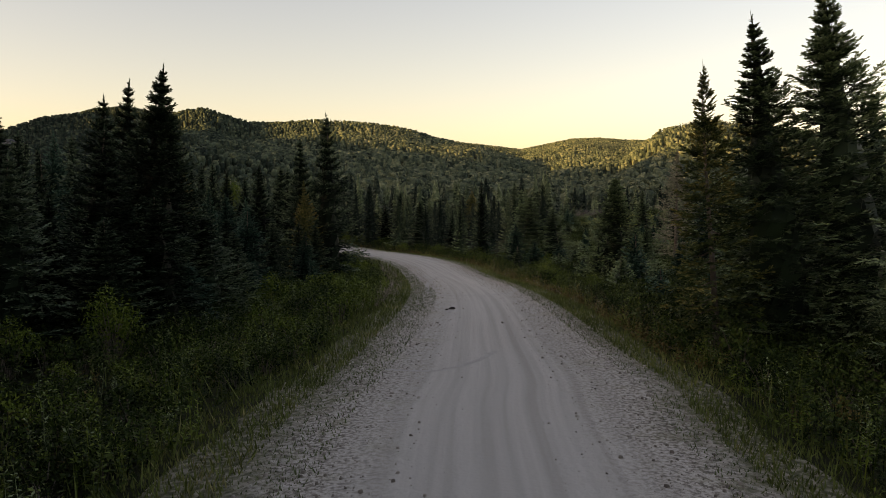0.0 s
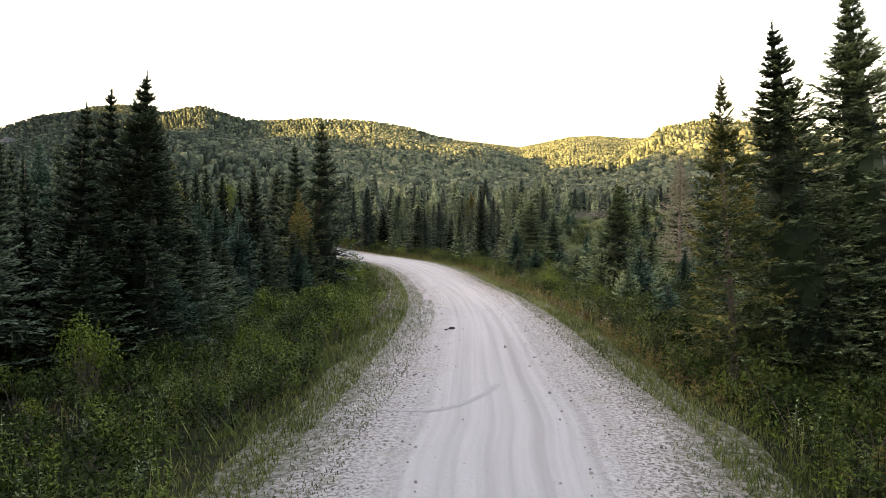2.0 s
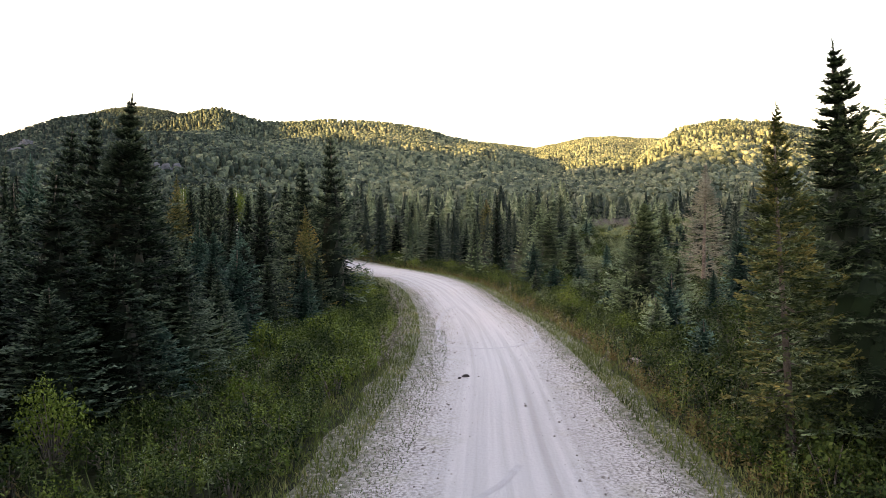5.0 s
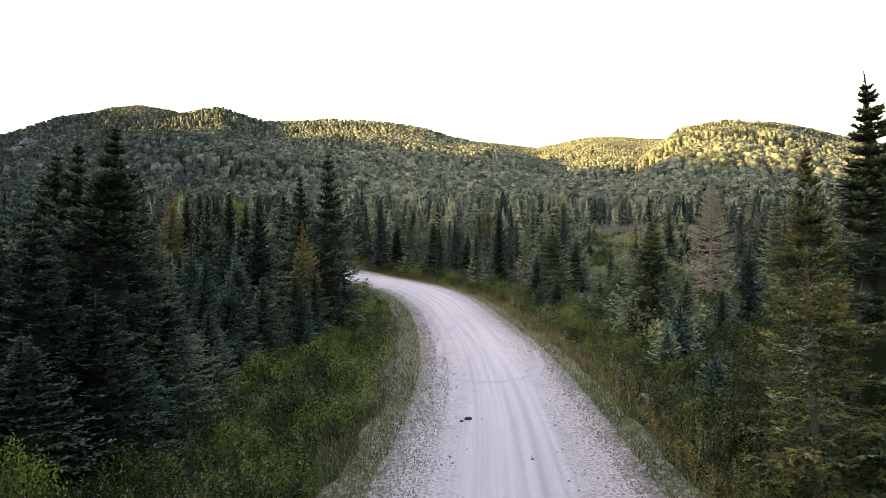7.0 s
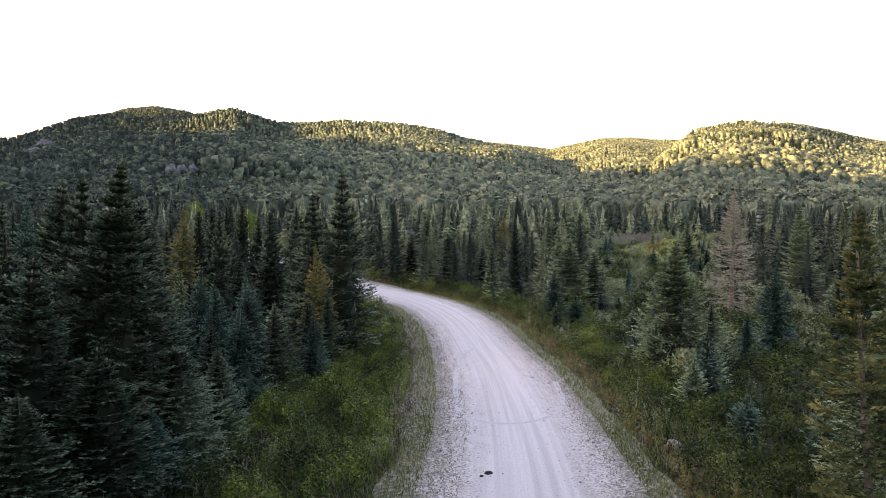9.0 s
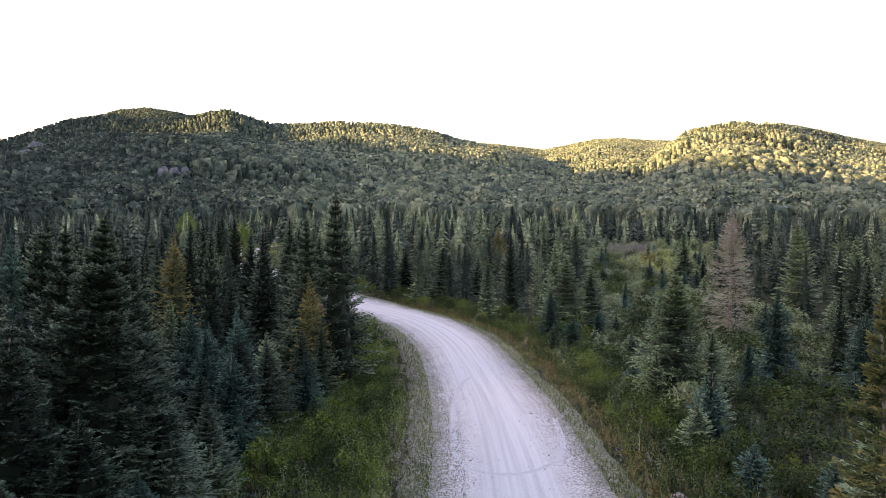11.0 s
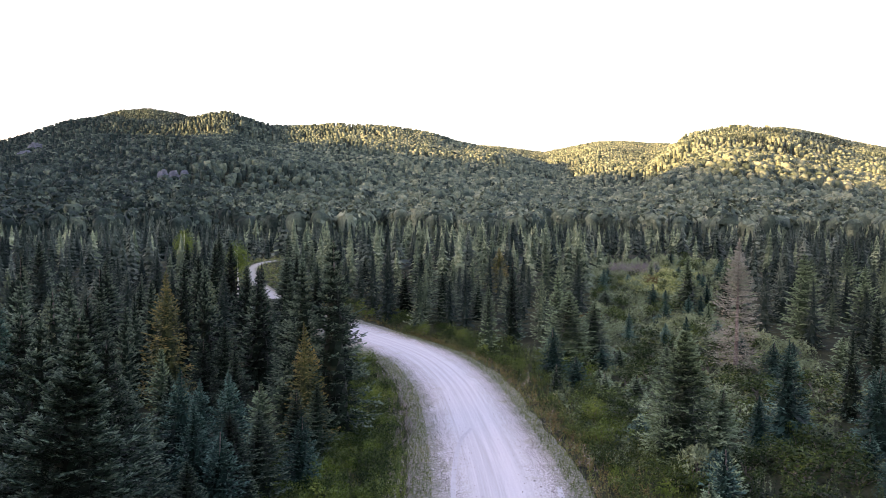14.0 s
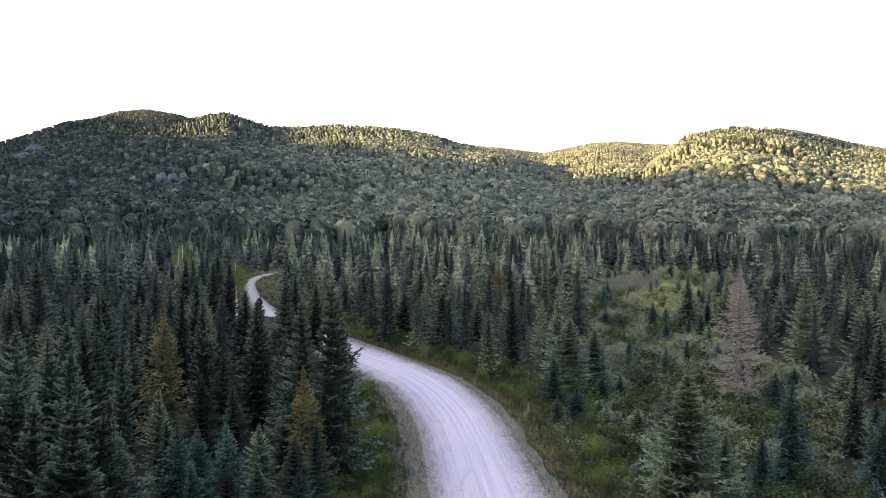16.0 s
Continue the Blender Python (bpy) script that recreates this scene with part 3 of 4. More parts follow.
LABELS = {
    "hero": "tall dark green fir with dense drooping boughs", "slim": "slender fir with yellowing boughs and a bare lower trunk",
    "near": "dark green fir with layered boughs beside the road", "blue": "young blue-green fir in the roadside thicket",
    "yellow": "fir with yellow-brown needles among green firs", "dead": "standing dead fir with brown needles",
    "tall": "tall green conifer with dense drooping boughs and lit-toned needles", "road": "green conifer with layered boughs and lit-toned needles beside the road",
    "spruce": "grey-green conifer with lit-toned needles in the dense valley forest", "broad": "broad bushy green fir with boughs down to the ground",
    "mid": "dark green fir in the dense valley forest", "small": "small young fir among roadside shrubs",
}
GROUPS = {"hero": "roadside firs", "near": "roadside firs", "blue": "young firs", "small": "young firs", "mid": "valley firs", "spruce": "valley spruces", "tall": "roadside firs", "road": "roadside firs"}
MASTERS, PLACED = {}, []


def plant(kind, x, y, top, wide=None, lean=0.0):
    """A fir of a kind with its tip at x, y and height top, its greatest spread wide, and a lean in degrees toward +x."""
    k = int(rng.integers(len(KINDS[kind])))
    crown, trunk, tall, spread = KINDS[kind][k]
    z = float(ground_z(x, y)[0])
    s = max(0.12, 1.035 * (top - z) / tall)
    w = s if wide is None else wide / spread
    x -= math.sin(radians(lean)) * (top - z)
    tilt = Matrix.Rotation(radians(lean) + rng.normal(0, 0.012), 4, "Y") @ Matrix.Rotation(rng.normal(0, 0.012), 4, "X")
    m = Matrix.Translation((x, y, z)) @ tilt @ Matrix.Rotation(rng.uniform(0, 6.28), 4, "Z") @ Matrix.Diagonal((w, w, s, 1))
    PLACED.append((x, y, (wide or spread * s) * 0.6))
    if (kind, k) in MASTERS:
        return copy_of(MASTERS[kind, k], m)
    tree = new("young_fir" if kind in ("small", "blue") else "fir_tree")
    tagged(tree, LABELS[kind], "fir tree", GROUPS.get(kind, ""))
    part("trunk", trunk, tree)
    part("crown", crown, tree)
    MASTERS[kind, k] = tree
    tree.matrix_basis = m
    return tree


# firs beside the road: kind, x, y, tip height, spread
ROADSIDE = [
    ("slim", 6.3, 14.6, 6.45, 1.15, -4), ("hero", 7.85, 15.5, 7.85, 2.2, -6), ("hero", 9.65, 16.2, 9.0, 2.4, -8), ("hero", 10.2, 11.6, 7.0, 1.9, -7), ("near", 12.6, 19.0, 6.5, 2.0, -5),
    ("near", 11.4, 22.5, 5.0, 1.7, -3), ("near", 9.6, 20.2, 3.6, 1.5),
    ("hero", -8.7, 19.8, 7.5, 2.1, 4), ("near", -10.2, 21.0, 7.2, 1.8, 4), ("near", -9.5, 22.6, 6.4, 1.7, 3), ("near", -9.4, 17.2, 5.4, 1.8, 4), ("near", -12.2, 23.6, 7.0, 1.9, 4),
    ("hero", -13.2, 18.5, 6.0, 2.1, 4), ("hero", -11.9, 14.8, 5.8, 2.1, 4), ("near", -10.4, 25.6, 4.7, 1.6), ("near", -11.6, 27.4, 4.9, 1.6), ("hero", -14.0, 12.0, 6.2, 2.2, 4), ("near", -12.4, 9.6, 4.6, 1.9, 4), ("near", -8.3, 17.6, 2.6, 1.3), ("near", -8.6, 15.4, 2.9, 1.4), ("blue", -7.8, 19.4, 1.5, 0.9), ("near", -10.2, 14.2, 4.4, 1.7, 3), ("near", -10.9, 11.6, 4.0, 1.6, 3),
    ("blue", -9.0, 27.2, 3.55, 1.15), ("blue", -10.9, 30.9, 3.85, 1.2), ("blue", -9.6, 32.4, 3.45, 1.25), ("blue", -11.7, 35.0, 2.5, 1.1), ("small", -10.3, 39.0, 1.5, 0.9), ("small", -9.7, 41.2, 1.6, 0.9),
    ("near", -7.9, 17.2, 3.5, 1.5), ("near", -7.7, 20.6, 3.1, 1.4), ("near", -7.4, 22.8, 2.3, 1.15), ("near", -8.3, 28.4, 3.0, 1.25), ("near", -7.9, 30.6, 2.5, 1.1), ("near", -8.2, 24.4, 2.7, 1.2), ("blue", -7.9, 26.4, 3.0, 1.2), ("near", -7.6, 34.6, 2.3, 1.0), ("near", -7.2, 36.8, 2.0, 0.9),
    ("blue", -6.8, 32.3, 1.85, 0.95), ("small", -7.2, 22.3, 1.25, 0.8), ("near", -12.2, 41.2, 2.6, 1.1), ("near", -14.6, 43.4, 2.75, 1.1), ("near", -14.5, 46.2, 3.2, 1.2),
    ("yellow", -17.2, 44.8, 6.1, 1.55), ("near", -23.8, 50.4, 3.8, 1.3), ("near", -6.9, 39.9, 8.2, 1.9), ("near", -8.7, 41.2, 7.0, 1.7), ("yellow", -7.9, 38.0, 4.4, 1.1),
    ("near", -13.1, 55.5, 5.9, 1.8), ("near", -10.8, 47.0, 5.4, 1.6), ("mid", -22.7, 64.2, 5.3, 1.6), ("mid", -29.8, 63.4, 5.2, 1.7), ("mid", -33, 88.7, 5.3, 1.7), ("mid", -40, 71.5, 6.5, 1.8),
    ("broad", 8.75, 36.9, 4.55, 1.9), ("near", 9.5, 42.8, 2.7, 1.3), ("near", 10.5, 37.2, 1.9, 1.0), ("blue", 14.6, 40.6, 3.4, 1.35), ("blue", 13.0, 39.8, 1.0, 0.8),
    ("blue", 17.8, 38.6, 2.7, 1.3), ("blue", 19.0, 54.0, 0.95, 1.0), ("small", 25.0, 57.5, 0.85, 1.1), ("dead", 18.0, 58.2, 7.4, 2.0),
    ("near", 26.3, 67.0, 5.9, 1.8), ("mid", 38.0, 84.6, 6.2, 1.7), ("mid", 30.5, 66.0, 5.0, 1.7), ("small", 8.1, 29.0, 1.95, 0.85), ("small", 7.3, 28.0, 1.1, 0.8), ("small", 8.9, 31.2, 1.2, 0.8),
    ("blue", 4.9, 54.5, 1.65, 1.2), ("small", 4.65, 50.4, 0.2, 0.55), ("small", 6.0, 51.6, 0.4, 0.9), ("small", 8.4, 56.7, -0.1, 0.9), ("near", 6.3, 58.0, 3.7, 2.1), ("near", 8.2, 59.5, 2.8, 1.8),
    ("small", 3.2, 69.8, -0.2, 0.8), ("mid", -1.2, 86.0, 2.3, 1.3), ("yellow", 2.2, 92.0, 4.8, 1.5), ("mid", -6.4, 87.0, 4.5, 1.8), ("mid", -13.5, 92.5, 3.6, 1.4), ("near", -3.4, 76.0, 3.3, 1.9),
    ("mid", -7.4, 78.5, 3.2, 1.7), ("mid", -0.2, 77.5, 2.6, 1.4), ("mid", 13.0, 84.0, 0.9, 1.2), ("mid", -22.6, 72.0, 6.2, 1.6), ("mid", -17.2, 71.0, 6.2, 1.7), ("mid", -19.6, 66.0, 3.0, 1.3), ("mid", -15.6, 68.0, 5.4, 1.6), ("mid", -28.5, 86.0, 6.0, 1.7), ("mid", -30.5, 92.0, 6.4, 1.7), ("mid", -23.6, 97.0, 6.0, 1.7), ("mid", -25.6, 76.5, 6.0, 1.6), ("mid", -14.4, 70.5, 4.6, 1.4), ("mid", 23.5, 78.0, 4.8, 1.6), ("mid", 25.5, 81.0, 5.4, 1.7), ("mid", 21.5, 84.0, 4.6, 1.6),
]
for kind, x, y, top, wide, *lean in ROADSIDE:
    # Right of the road, lit-toned copies stand in for open skylight.
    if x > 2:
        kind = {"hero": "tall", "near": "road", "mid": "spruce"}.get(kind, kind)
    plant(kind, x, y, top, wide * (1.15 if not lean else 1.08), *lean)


def in_clearing(x, y):
    """The wet meadow to the right of the bend."""
    lo = 4.0 + (y - 40) * 0.17 + 1.5 * waves(x, y, 25, 11)
    hi = 21.0 + (y - 40) * 0.16 + 2.5 * waves(x, y, 30, 12)
    return (x > lo) & (x < hi) & (y > 34) & (y < 128)


def scatter(r, n, x0, x1, y0, y1, gap):
    """Places no nearer than gap (a number or a function of place) to one another."""
    cell, kept = {}, []
    xs, ys = r.uniform(x0, x1, n), r.uniform(y0, y1, n)
    for x, y in zip(xs, ys):
        g = gap(x, y) if callable(gap) else gap
        if g <= 0:
            continue
        k = (int(x // 4), int(y // 4))
        span = int(g // 4) + 1
        if all((x - a) ** 2 + (y - b) ** 2 > g * g for i in range(-span, span + 1) for j in range(-span, span + 1) for a, b in cell.get((k[0] + i, k[1] + j), ())):
            cell.setdefault(k, []).append((x, y))
            kept.append((x, y))
    return np.array(kept)


rs = np.random.default_rng(5)
spots = scatter(rs, 30000, -75, 75, 5, 118, lambda x, y: 1.8 if x < -9 and y < 36 else 2.7 if y < 60 else 3.1)
d, side = off_road(spots[:, 0], spots[:, 1])
az = np.degrees(np.arctan2(spots[:, 0], spots[:, 1] + 4))
room = np.where(side < 0, np.where(spots[:, 1] < 50, 6.8, 4.0), np.where(spots[:, 1] < 60, 10.0, 3.2))
ok = (d > room) & (az > -46) & (az < 40) & ((spots[:, 1] > 12) | (spots[:, 0] < -9.5)) & ~in_clearing(spots[:, 0], spots[:, 1])
ok &= ~((side > 0) & (spots[:, 1] < 42) & (spots[:, 0] < 19))
spots = spots[ok]
taken = np.array(PLACED)
free = (np.hypot(spots[:, None, 0] - taken[None, :, 0], spots[:, None, 1] - taken[None, :, 1]) > taken[None, :, 2] + 0.5).all(1)
spots = spots[free]
order = np.hypot(spots[:, 0], spots[:, 1]).argsort()
near_spots, rest = spots[order[:175]], spots[order[175:]]


def tip_over(x, y):
    """How high the woods stand at a place."""
    d0 = math.hypot(x, y)
    if x < 0 and y < 40:
        return rs.uniform(2.4, 4.8) if x > -16 else rs.uniform(4.0, 6.8)
    if d0 < 60:
        return rs.uniform(2.4, 6.0) if x < 0 else rs.uniform(1.8, 5.0)
    return rs.uniform(3.0, 6.2)


for x, y in near_spots:
    top = tip_over(x, y)
    # Copies chosen by side: the left's shade is painted through dark needles.
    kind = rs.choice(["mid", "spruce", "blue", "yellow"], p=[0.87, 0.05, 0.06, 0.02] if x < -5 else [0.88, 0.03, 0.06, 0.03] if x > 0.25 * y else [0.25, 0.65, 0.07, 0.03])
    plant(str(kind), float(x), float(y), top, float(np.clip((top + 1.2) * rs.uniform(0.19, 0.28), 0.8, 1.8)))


# ---- the forest beyond ----
def conifer_stuff(r, xy, z, tall, wide, whorls=10, spokes=5, laterals=2, thick=0.3, core=True, petal=1.2):
    """Many conifers in one array, from four crowns of unit size, turned and scaled."""
    models = []
    for k in range(4):
        models.append(fir_blades(r, 6.0, 1.5, 0.1, whorls, spokes, laterals, 0, thick, 0.0, core, (0.9, 0.78, 0.85, 1.0)[k], petal, 4, 5, 0.28))
    which, out, painted_shade = r.integers(0, 4, len(xy)), [], []
    for k, (model, young) in enumerate(models):
        i = np.flatnonzero(which == k)
        a = r.uniform(0, 6.28, len(i))[:, None, None]
        w, h = (wide[i] / 1.5)[:, None, None], (tall[i] / 6.0)[:, None, None]
        px, py, pz = (model[None, ..., j] for j in range(3))
        out.append(np.stack([xy[i, 0, None, None] + w * (px * np.cos(a) - py * np.sin(a)), xy[i, 1, None, None] + w * (px * np.sin(a) + py * np.cos(a)), z[i, None, None] + h * pz], -1).reshape(-1, 4, 3))
        painted_shade.append(np.tile(young, len(i)) + np.repeat(r.normal(0, 0.15, len(i)), len(young)))
    return np.concatenate(out), np.concatenate(painted_shade)


def dome_stuff(r, xy, z, tall, wide, sides, rings, flat=1.0):
    """Verts and quads of many uneven rounded broadleaf crowns."""
    n = len(xy)
    squash = r.uniform(0.7, 1.15, n) * flat
    lob_a, lob_k = r.uniform(0, 6.28, (n, 1, 1)), r.integers(2, 4, (n, 1, 1))
    el = np.linspace(-0.35, 1.45, rings + 1)[None, :, None]
    az = np.arange(sides)[None, None, :] * 2 * math.pi / sides + r.uniform(0, 6.28, (n, 1, 1))
    rough = r.uniform(0.78, 1.14, (n, rings + 1, sides)) * (1 + 0.12 * np.cos(az * lob_k + lob_a))
    rough[:, -1] = rough[:, -1].mean(1, keepdims=True)
    w = wide[:, None, None] * rough
    x = xy[:, 0, None, None] + w * np.cos(el) * np.cos(az)
    y = xy[:, 1, None, None] + w * np.cos(el) * np.sin(az)
    zz = (z + tall - wide * squash)[:, None, None] + w * squash[:, None, None] * np.sin(el)
    # low boughs reach down to the ground
    x[:, 0], y[:, 0] = xy[:, :1] + (x[:, 0] - xy[:, :1]) * 0.7, xy[:, 1:] + (y[:, 0] - xy[:, 1:]) * 0.7
    zz[:, 0] = z[:, None] - 0.5
    v = np.stack([x, y, zz], -1).reshape(-1, 3)
    k, j = np.meshgrid(np.arange(rings), np.arange(sides), indexing="ij")
    q = np.stack([k * sides + j, k * sides + (j + 1) % sides, (k + 1) * sides + (j + 1) % sides, (k + 1) * sides + j], -1).reshape(-1, 4)
    return v, (np.arange(n)[:, None, None] * ((rings + 1) * sides) + q[None]).reshape(-1, 4)


def clump_stuff(r, xy, z, tall, wide, clumps, squat=1.0):
    """Leaf clumps standing off the crowns, to break their outlines."""
    n, out = len(xy), []
    centre = np.c_[xy, z + tall - wide * 0.9 * squat]
    for k in range(clumps):
        up, a = r.uniform(-0.85, 1.0, n), r.uniform(0, 6.28, n)
        flat = np.sqrt(np.clip(1 - up * up, 0, 1))
        nrm = np.c_[np.cos(a) * flat, np.sin(a) * flat, up]
        mid = centre + nrm * (1, 1, squat) * (wide * (r.uniform(0.85, 1.25, n) if squat == 1 else r.uniform(0.75, 1.0, n)))[:, None]
        nj = unit(nrm + r.normal(0, 0.45, (n, 3)))
        tang = unit(np.cross(nj, r.normal(0, 1, (n, 3))))
        size = (wide * r.uniform(0.28, 0.5, n) * (1.5 if clumps < 10 else 1.1 if clumps < 20 else 1.05))[:, None]
        out.append(diamonds(mid - tang * size / 2, tang * size, np.cross(nj, tang) * size * 0.9, 0.5))
    return np.concatenate(out)


rf = np.random.default_rng(31)


def wedge(r, n, r0, r1, a0=-37, a1=37):
    a, rr = np.radians(r.uniform(a0, a1, n)), np.sqrt(r.uniform(r0 * r0, r1 * r1, n))
    return np.c_[rr * np.sin(a), rr * np.cos(a)]


def thinned(r, xy, gap):
    """Of random places, those no nearer than gap to one another."""
    cell, kept = {}, []
    for i, (x, y) in enumerate(xy):
        k = (int(x // gap), int(y // gap))
        if all((x - a) ** 2 + (y - b) ** 2 > gap * gap for p in (-1, 0, 1) for q in (-1, 0, 1) for a, b in cell.get((k[0] + p, k[1] + q), ())):
            cell.setdefault(k, []).append((x, y))
            kept.append(i)
    return xy[kept]


# the conifer belt on the valley floor
belt = thinned(rf, wedge(rf, 18000, 95, 270), 3.7)
d, _ = off_road(belt[:, 0], belt[:, 1])
used = np.concatenate([rest, np.array(PLACED)[:, :2]])
belt = belt[(d > 3.5) & ~in_clearing(belt[:, 0], belt[:, 1]) & ~((np.abs(belt[:, 0]) < 75) & (belt[:, 1] < 118))]
edge = np.hypot(belt[:, 0], belt[:, 1]) + 45 * waves(belt[:, 0], belt[:, 1], 90, 15)
belt = np.concatenate([rest, belt[edge < 262]])
# Random tone; dark copies favoured at both sides, the left as painted shade.
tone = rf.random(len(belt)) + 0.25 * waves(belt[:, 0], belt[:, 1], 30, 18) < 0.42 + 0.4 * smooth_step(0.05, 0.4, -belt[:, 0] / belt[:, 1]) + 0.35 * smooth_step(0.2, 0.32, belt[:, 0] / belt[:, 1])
depth = np.digitize(np.hypot(belt[:, 0], belt[:, 1]), (92, 135))
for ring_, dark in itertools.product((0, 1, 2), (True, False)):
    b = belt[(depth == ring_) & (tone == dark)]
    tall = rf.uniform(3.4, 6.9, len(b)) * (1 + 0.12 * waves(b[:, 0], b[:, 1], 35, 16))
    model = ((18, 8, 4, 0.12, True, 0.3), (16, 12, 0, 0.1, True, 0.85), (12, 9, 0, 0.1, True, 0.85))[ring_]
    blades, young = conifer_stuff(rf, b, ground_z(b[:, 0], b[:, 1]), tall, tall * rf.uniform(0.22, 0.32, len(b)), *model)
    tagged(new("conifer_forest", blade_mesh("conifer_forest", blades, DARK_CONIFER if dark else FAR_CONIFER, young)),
           "dense dark green conifer forest on the valley floor, shade painted in on the left" if dark else "dense grey-green conifer forest on the valley floor", "forest", kind="stuff")

# unseen forest added behind and beside the walk's start, taller on the left to block skylight
behind = scatter(rf, 3000, -60, 60, -70, 14, 2.6)
d, _ = off_road(behind[:, 0], behind[:, 1])
behind = behind[(d > 4.2) & ((behind[:, 1] < 3) | (np.abs(behind[:, 0]) > 14 + 0.9 * behind[:, 1]) | (behind[:, 0] < -2.5 - 0.62 * (behind[:, 1] + 4)))]
close_by = np.hypot(behind[:, 0], behind[:, 1]) < 26
for b, model in ((behind[close_by], (18, 9, 2, 0.2, True, 0.4)), (behind[~close_by], (7, 7, 0, 0.1, True, 1.0))):
    tall = rf.uniform(7.5, 11.0, len(b)) * np.where(b[:, 0] < 0, 1.5, 0.85)
    blades, young = conifer_stuff(rf, b, ground_z(b[:, 0], b[:, 1]), tall, tall * rf.uniform(0.2, 0.26, len(b)), *model)
    tagged(new("conifer_forest", blade_mesh("conifer_forest", blades, DARK_CONIFER, young)), "unseen dark green fir forest added behind the start to block skylight", "forest", kind="stuff")

# crags: azimuth, distance, half width, half height, seed
CRAGS = [(-24.9, 522, 5, 3.6, 3), (-24.3, 526, 4, 4.2, 18), (-22.6, 574, 4.5, 5.5, 6), (-21.9, 580, 4.5, 4.8, 12), (-21.2, 590, 3.5, 4, 22), (-30.5, 1120, 11, 7, 9), (-31.1, 1070, 9, 6, 15)]
# broadleaf woods on the rising ground, thinner in clumps with distance
for r0_, r1_, gap, sides, rings, clumps, count in ((185, 420, 5.0, 8, 3, 52, 14000), (420, 800, 4.8, 6, 3, 14, 32000), (800, 2350, 5.0, 5, 2, 2, 190000)):
    xy = thinned(rf, wedge(rf, count, r0_, r1_), gap)
    rr = np.hypot(xy[:, 0], xy[:, 1])
    if r0_ < 200:
        xy = xy[(rr + 45 * waves(xy[:, 0], xy[:, 1], 90, 15) > 228)]
    az, rr = np.degrees(np.arctan2(xy[:, 0], xy[:, 1])), np.hypot(xy[:, 0], xy[:, 1])
    xy = xy[(rr < 1420) | (np.abs(az + 24) < 5) | (np.abs(az - 16) < 19)]
    z = height(xy[:, 0], xy[:, 1])
    if r0_ >= 400:
        # leave out what stands on far sides of the ridges
        back = height(xy[:, 0] * 0.97, xy[:, 1] * 0.97)
        xy, z = xy[z > back - 4], z[z > back - 4]
    for az_, dist, w, h, _ in CRAGS:
        bare = np.hypot(xy[:, 0] - (dist - 7) * math.sin(radians(az_)), xy[:, 1] - (dist - 7) * math.cos(radians(az_))) < w + 5
        xy, z = xy[~bare], z[~bare]
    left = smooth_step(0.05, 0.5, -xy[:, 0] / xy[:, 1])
    east = smooth_step(12.5, 17, np.degrees(np.arctan2(xy[:, 0], xy[:, 1]))) * (r0_ >= 800)
    # Conifers increase left and east, partly to darken slopes that lie in shade.
    leafy = waves(xy[:, 0], xy[:, 1], 160, 17) + rf.normal(0, 0.6, len(xy)) < 1.15 - 0.5 * left - 1.1 * east
    b, bz = xy[leafy], z[leafy]
    size = gap * rf.uniform(0.48, 0.78, len(b))
    tall = size * 0.8 + (rf.uniform(5.0, 5.8, len(b)) if r0_ >= 800 else rf.uniform(4.7, 6.1, len(b)))
    # The left woods are toned darker to paint in that slope's shade.
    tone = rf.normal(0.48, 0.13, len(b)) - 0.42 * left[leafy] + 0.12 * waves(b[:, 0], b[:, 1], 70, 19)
    v, q = dome_stuff(rf, b, bz, tall, size * (0.82 if r0_ < 200 else 0.95), sides, rings, 0.62 if r0_ >= 800 else 1.0)
    cl = clump_stuff(rf, b, bz, tall, size, clumps, 0.62 if r0_ >= 800 else 1.0).reshape(-1, 3)
    v, q = joined([(v, q), (cl, np.arange(len(cl)).reshape(-1, 4))])
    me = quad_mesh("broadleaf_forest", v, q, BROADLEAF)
    # The per-tree tone holds the painted shade; clumps slightly paler than domes.
    me.attributes.new("shade_tone", "FLOAT", "FACE").data.foreach_set("value", np.r_[np.repeat(tone, sides * rings), np.tile(tone + 0.08, clumps) + rf.normal(0, 0.1, len(b) * clumps)].astype(np.float32))
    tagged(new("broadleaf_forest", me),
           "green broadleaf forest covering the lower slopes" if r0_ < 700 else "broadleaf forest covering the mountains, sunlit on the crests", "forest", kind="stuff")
    c, cz = xy[~leafy], z[~leafy]
    tall = rf.uniform(6.0, 9.8, len(c))
    blades, young = conifer_stuff(rf, c, cz, tall, tall * rf.uniform(0.2, 0.28, len(c)), 5 if r0_ < 700 else 3, 5 if r0_ < 700 else 4, 0, 0.1, r0_ < 400)
    tagged(new("slope_conifers", blade_mesh("slope_conifers", blades, DARK_CONIFER, young)),
           "dark conifers standing among the broadleaf woods", "forest", kind="stuff")


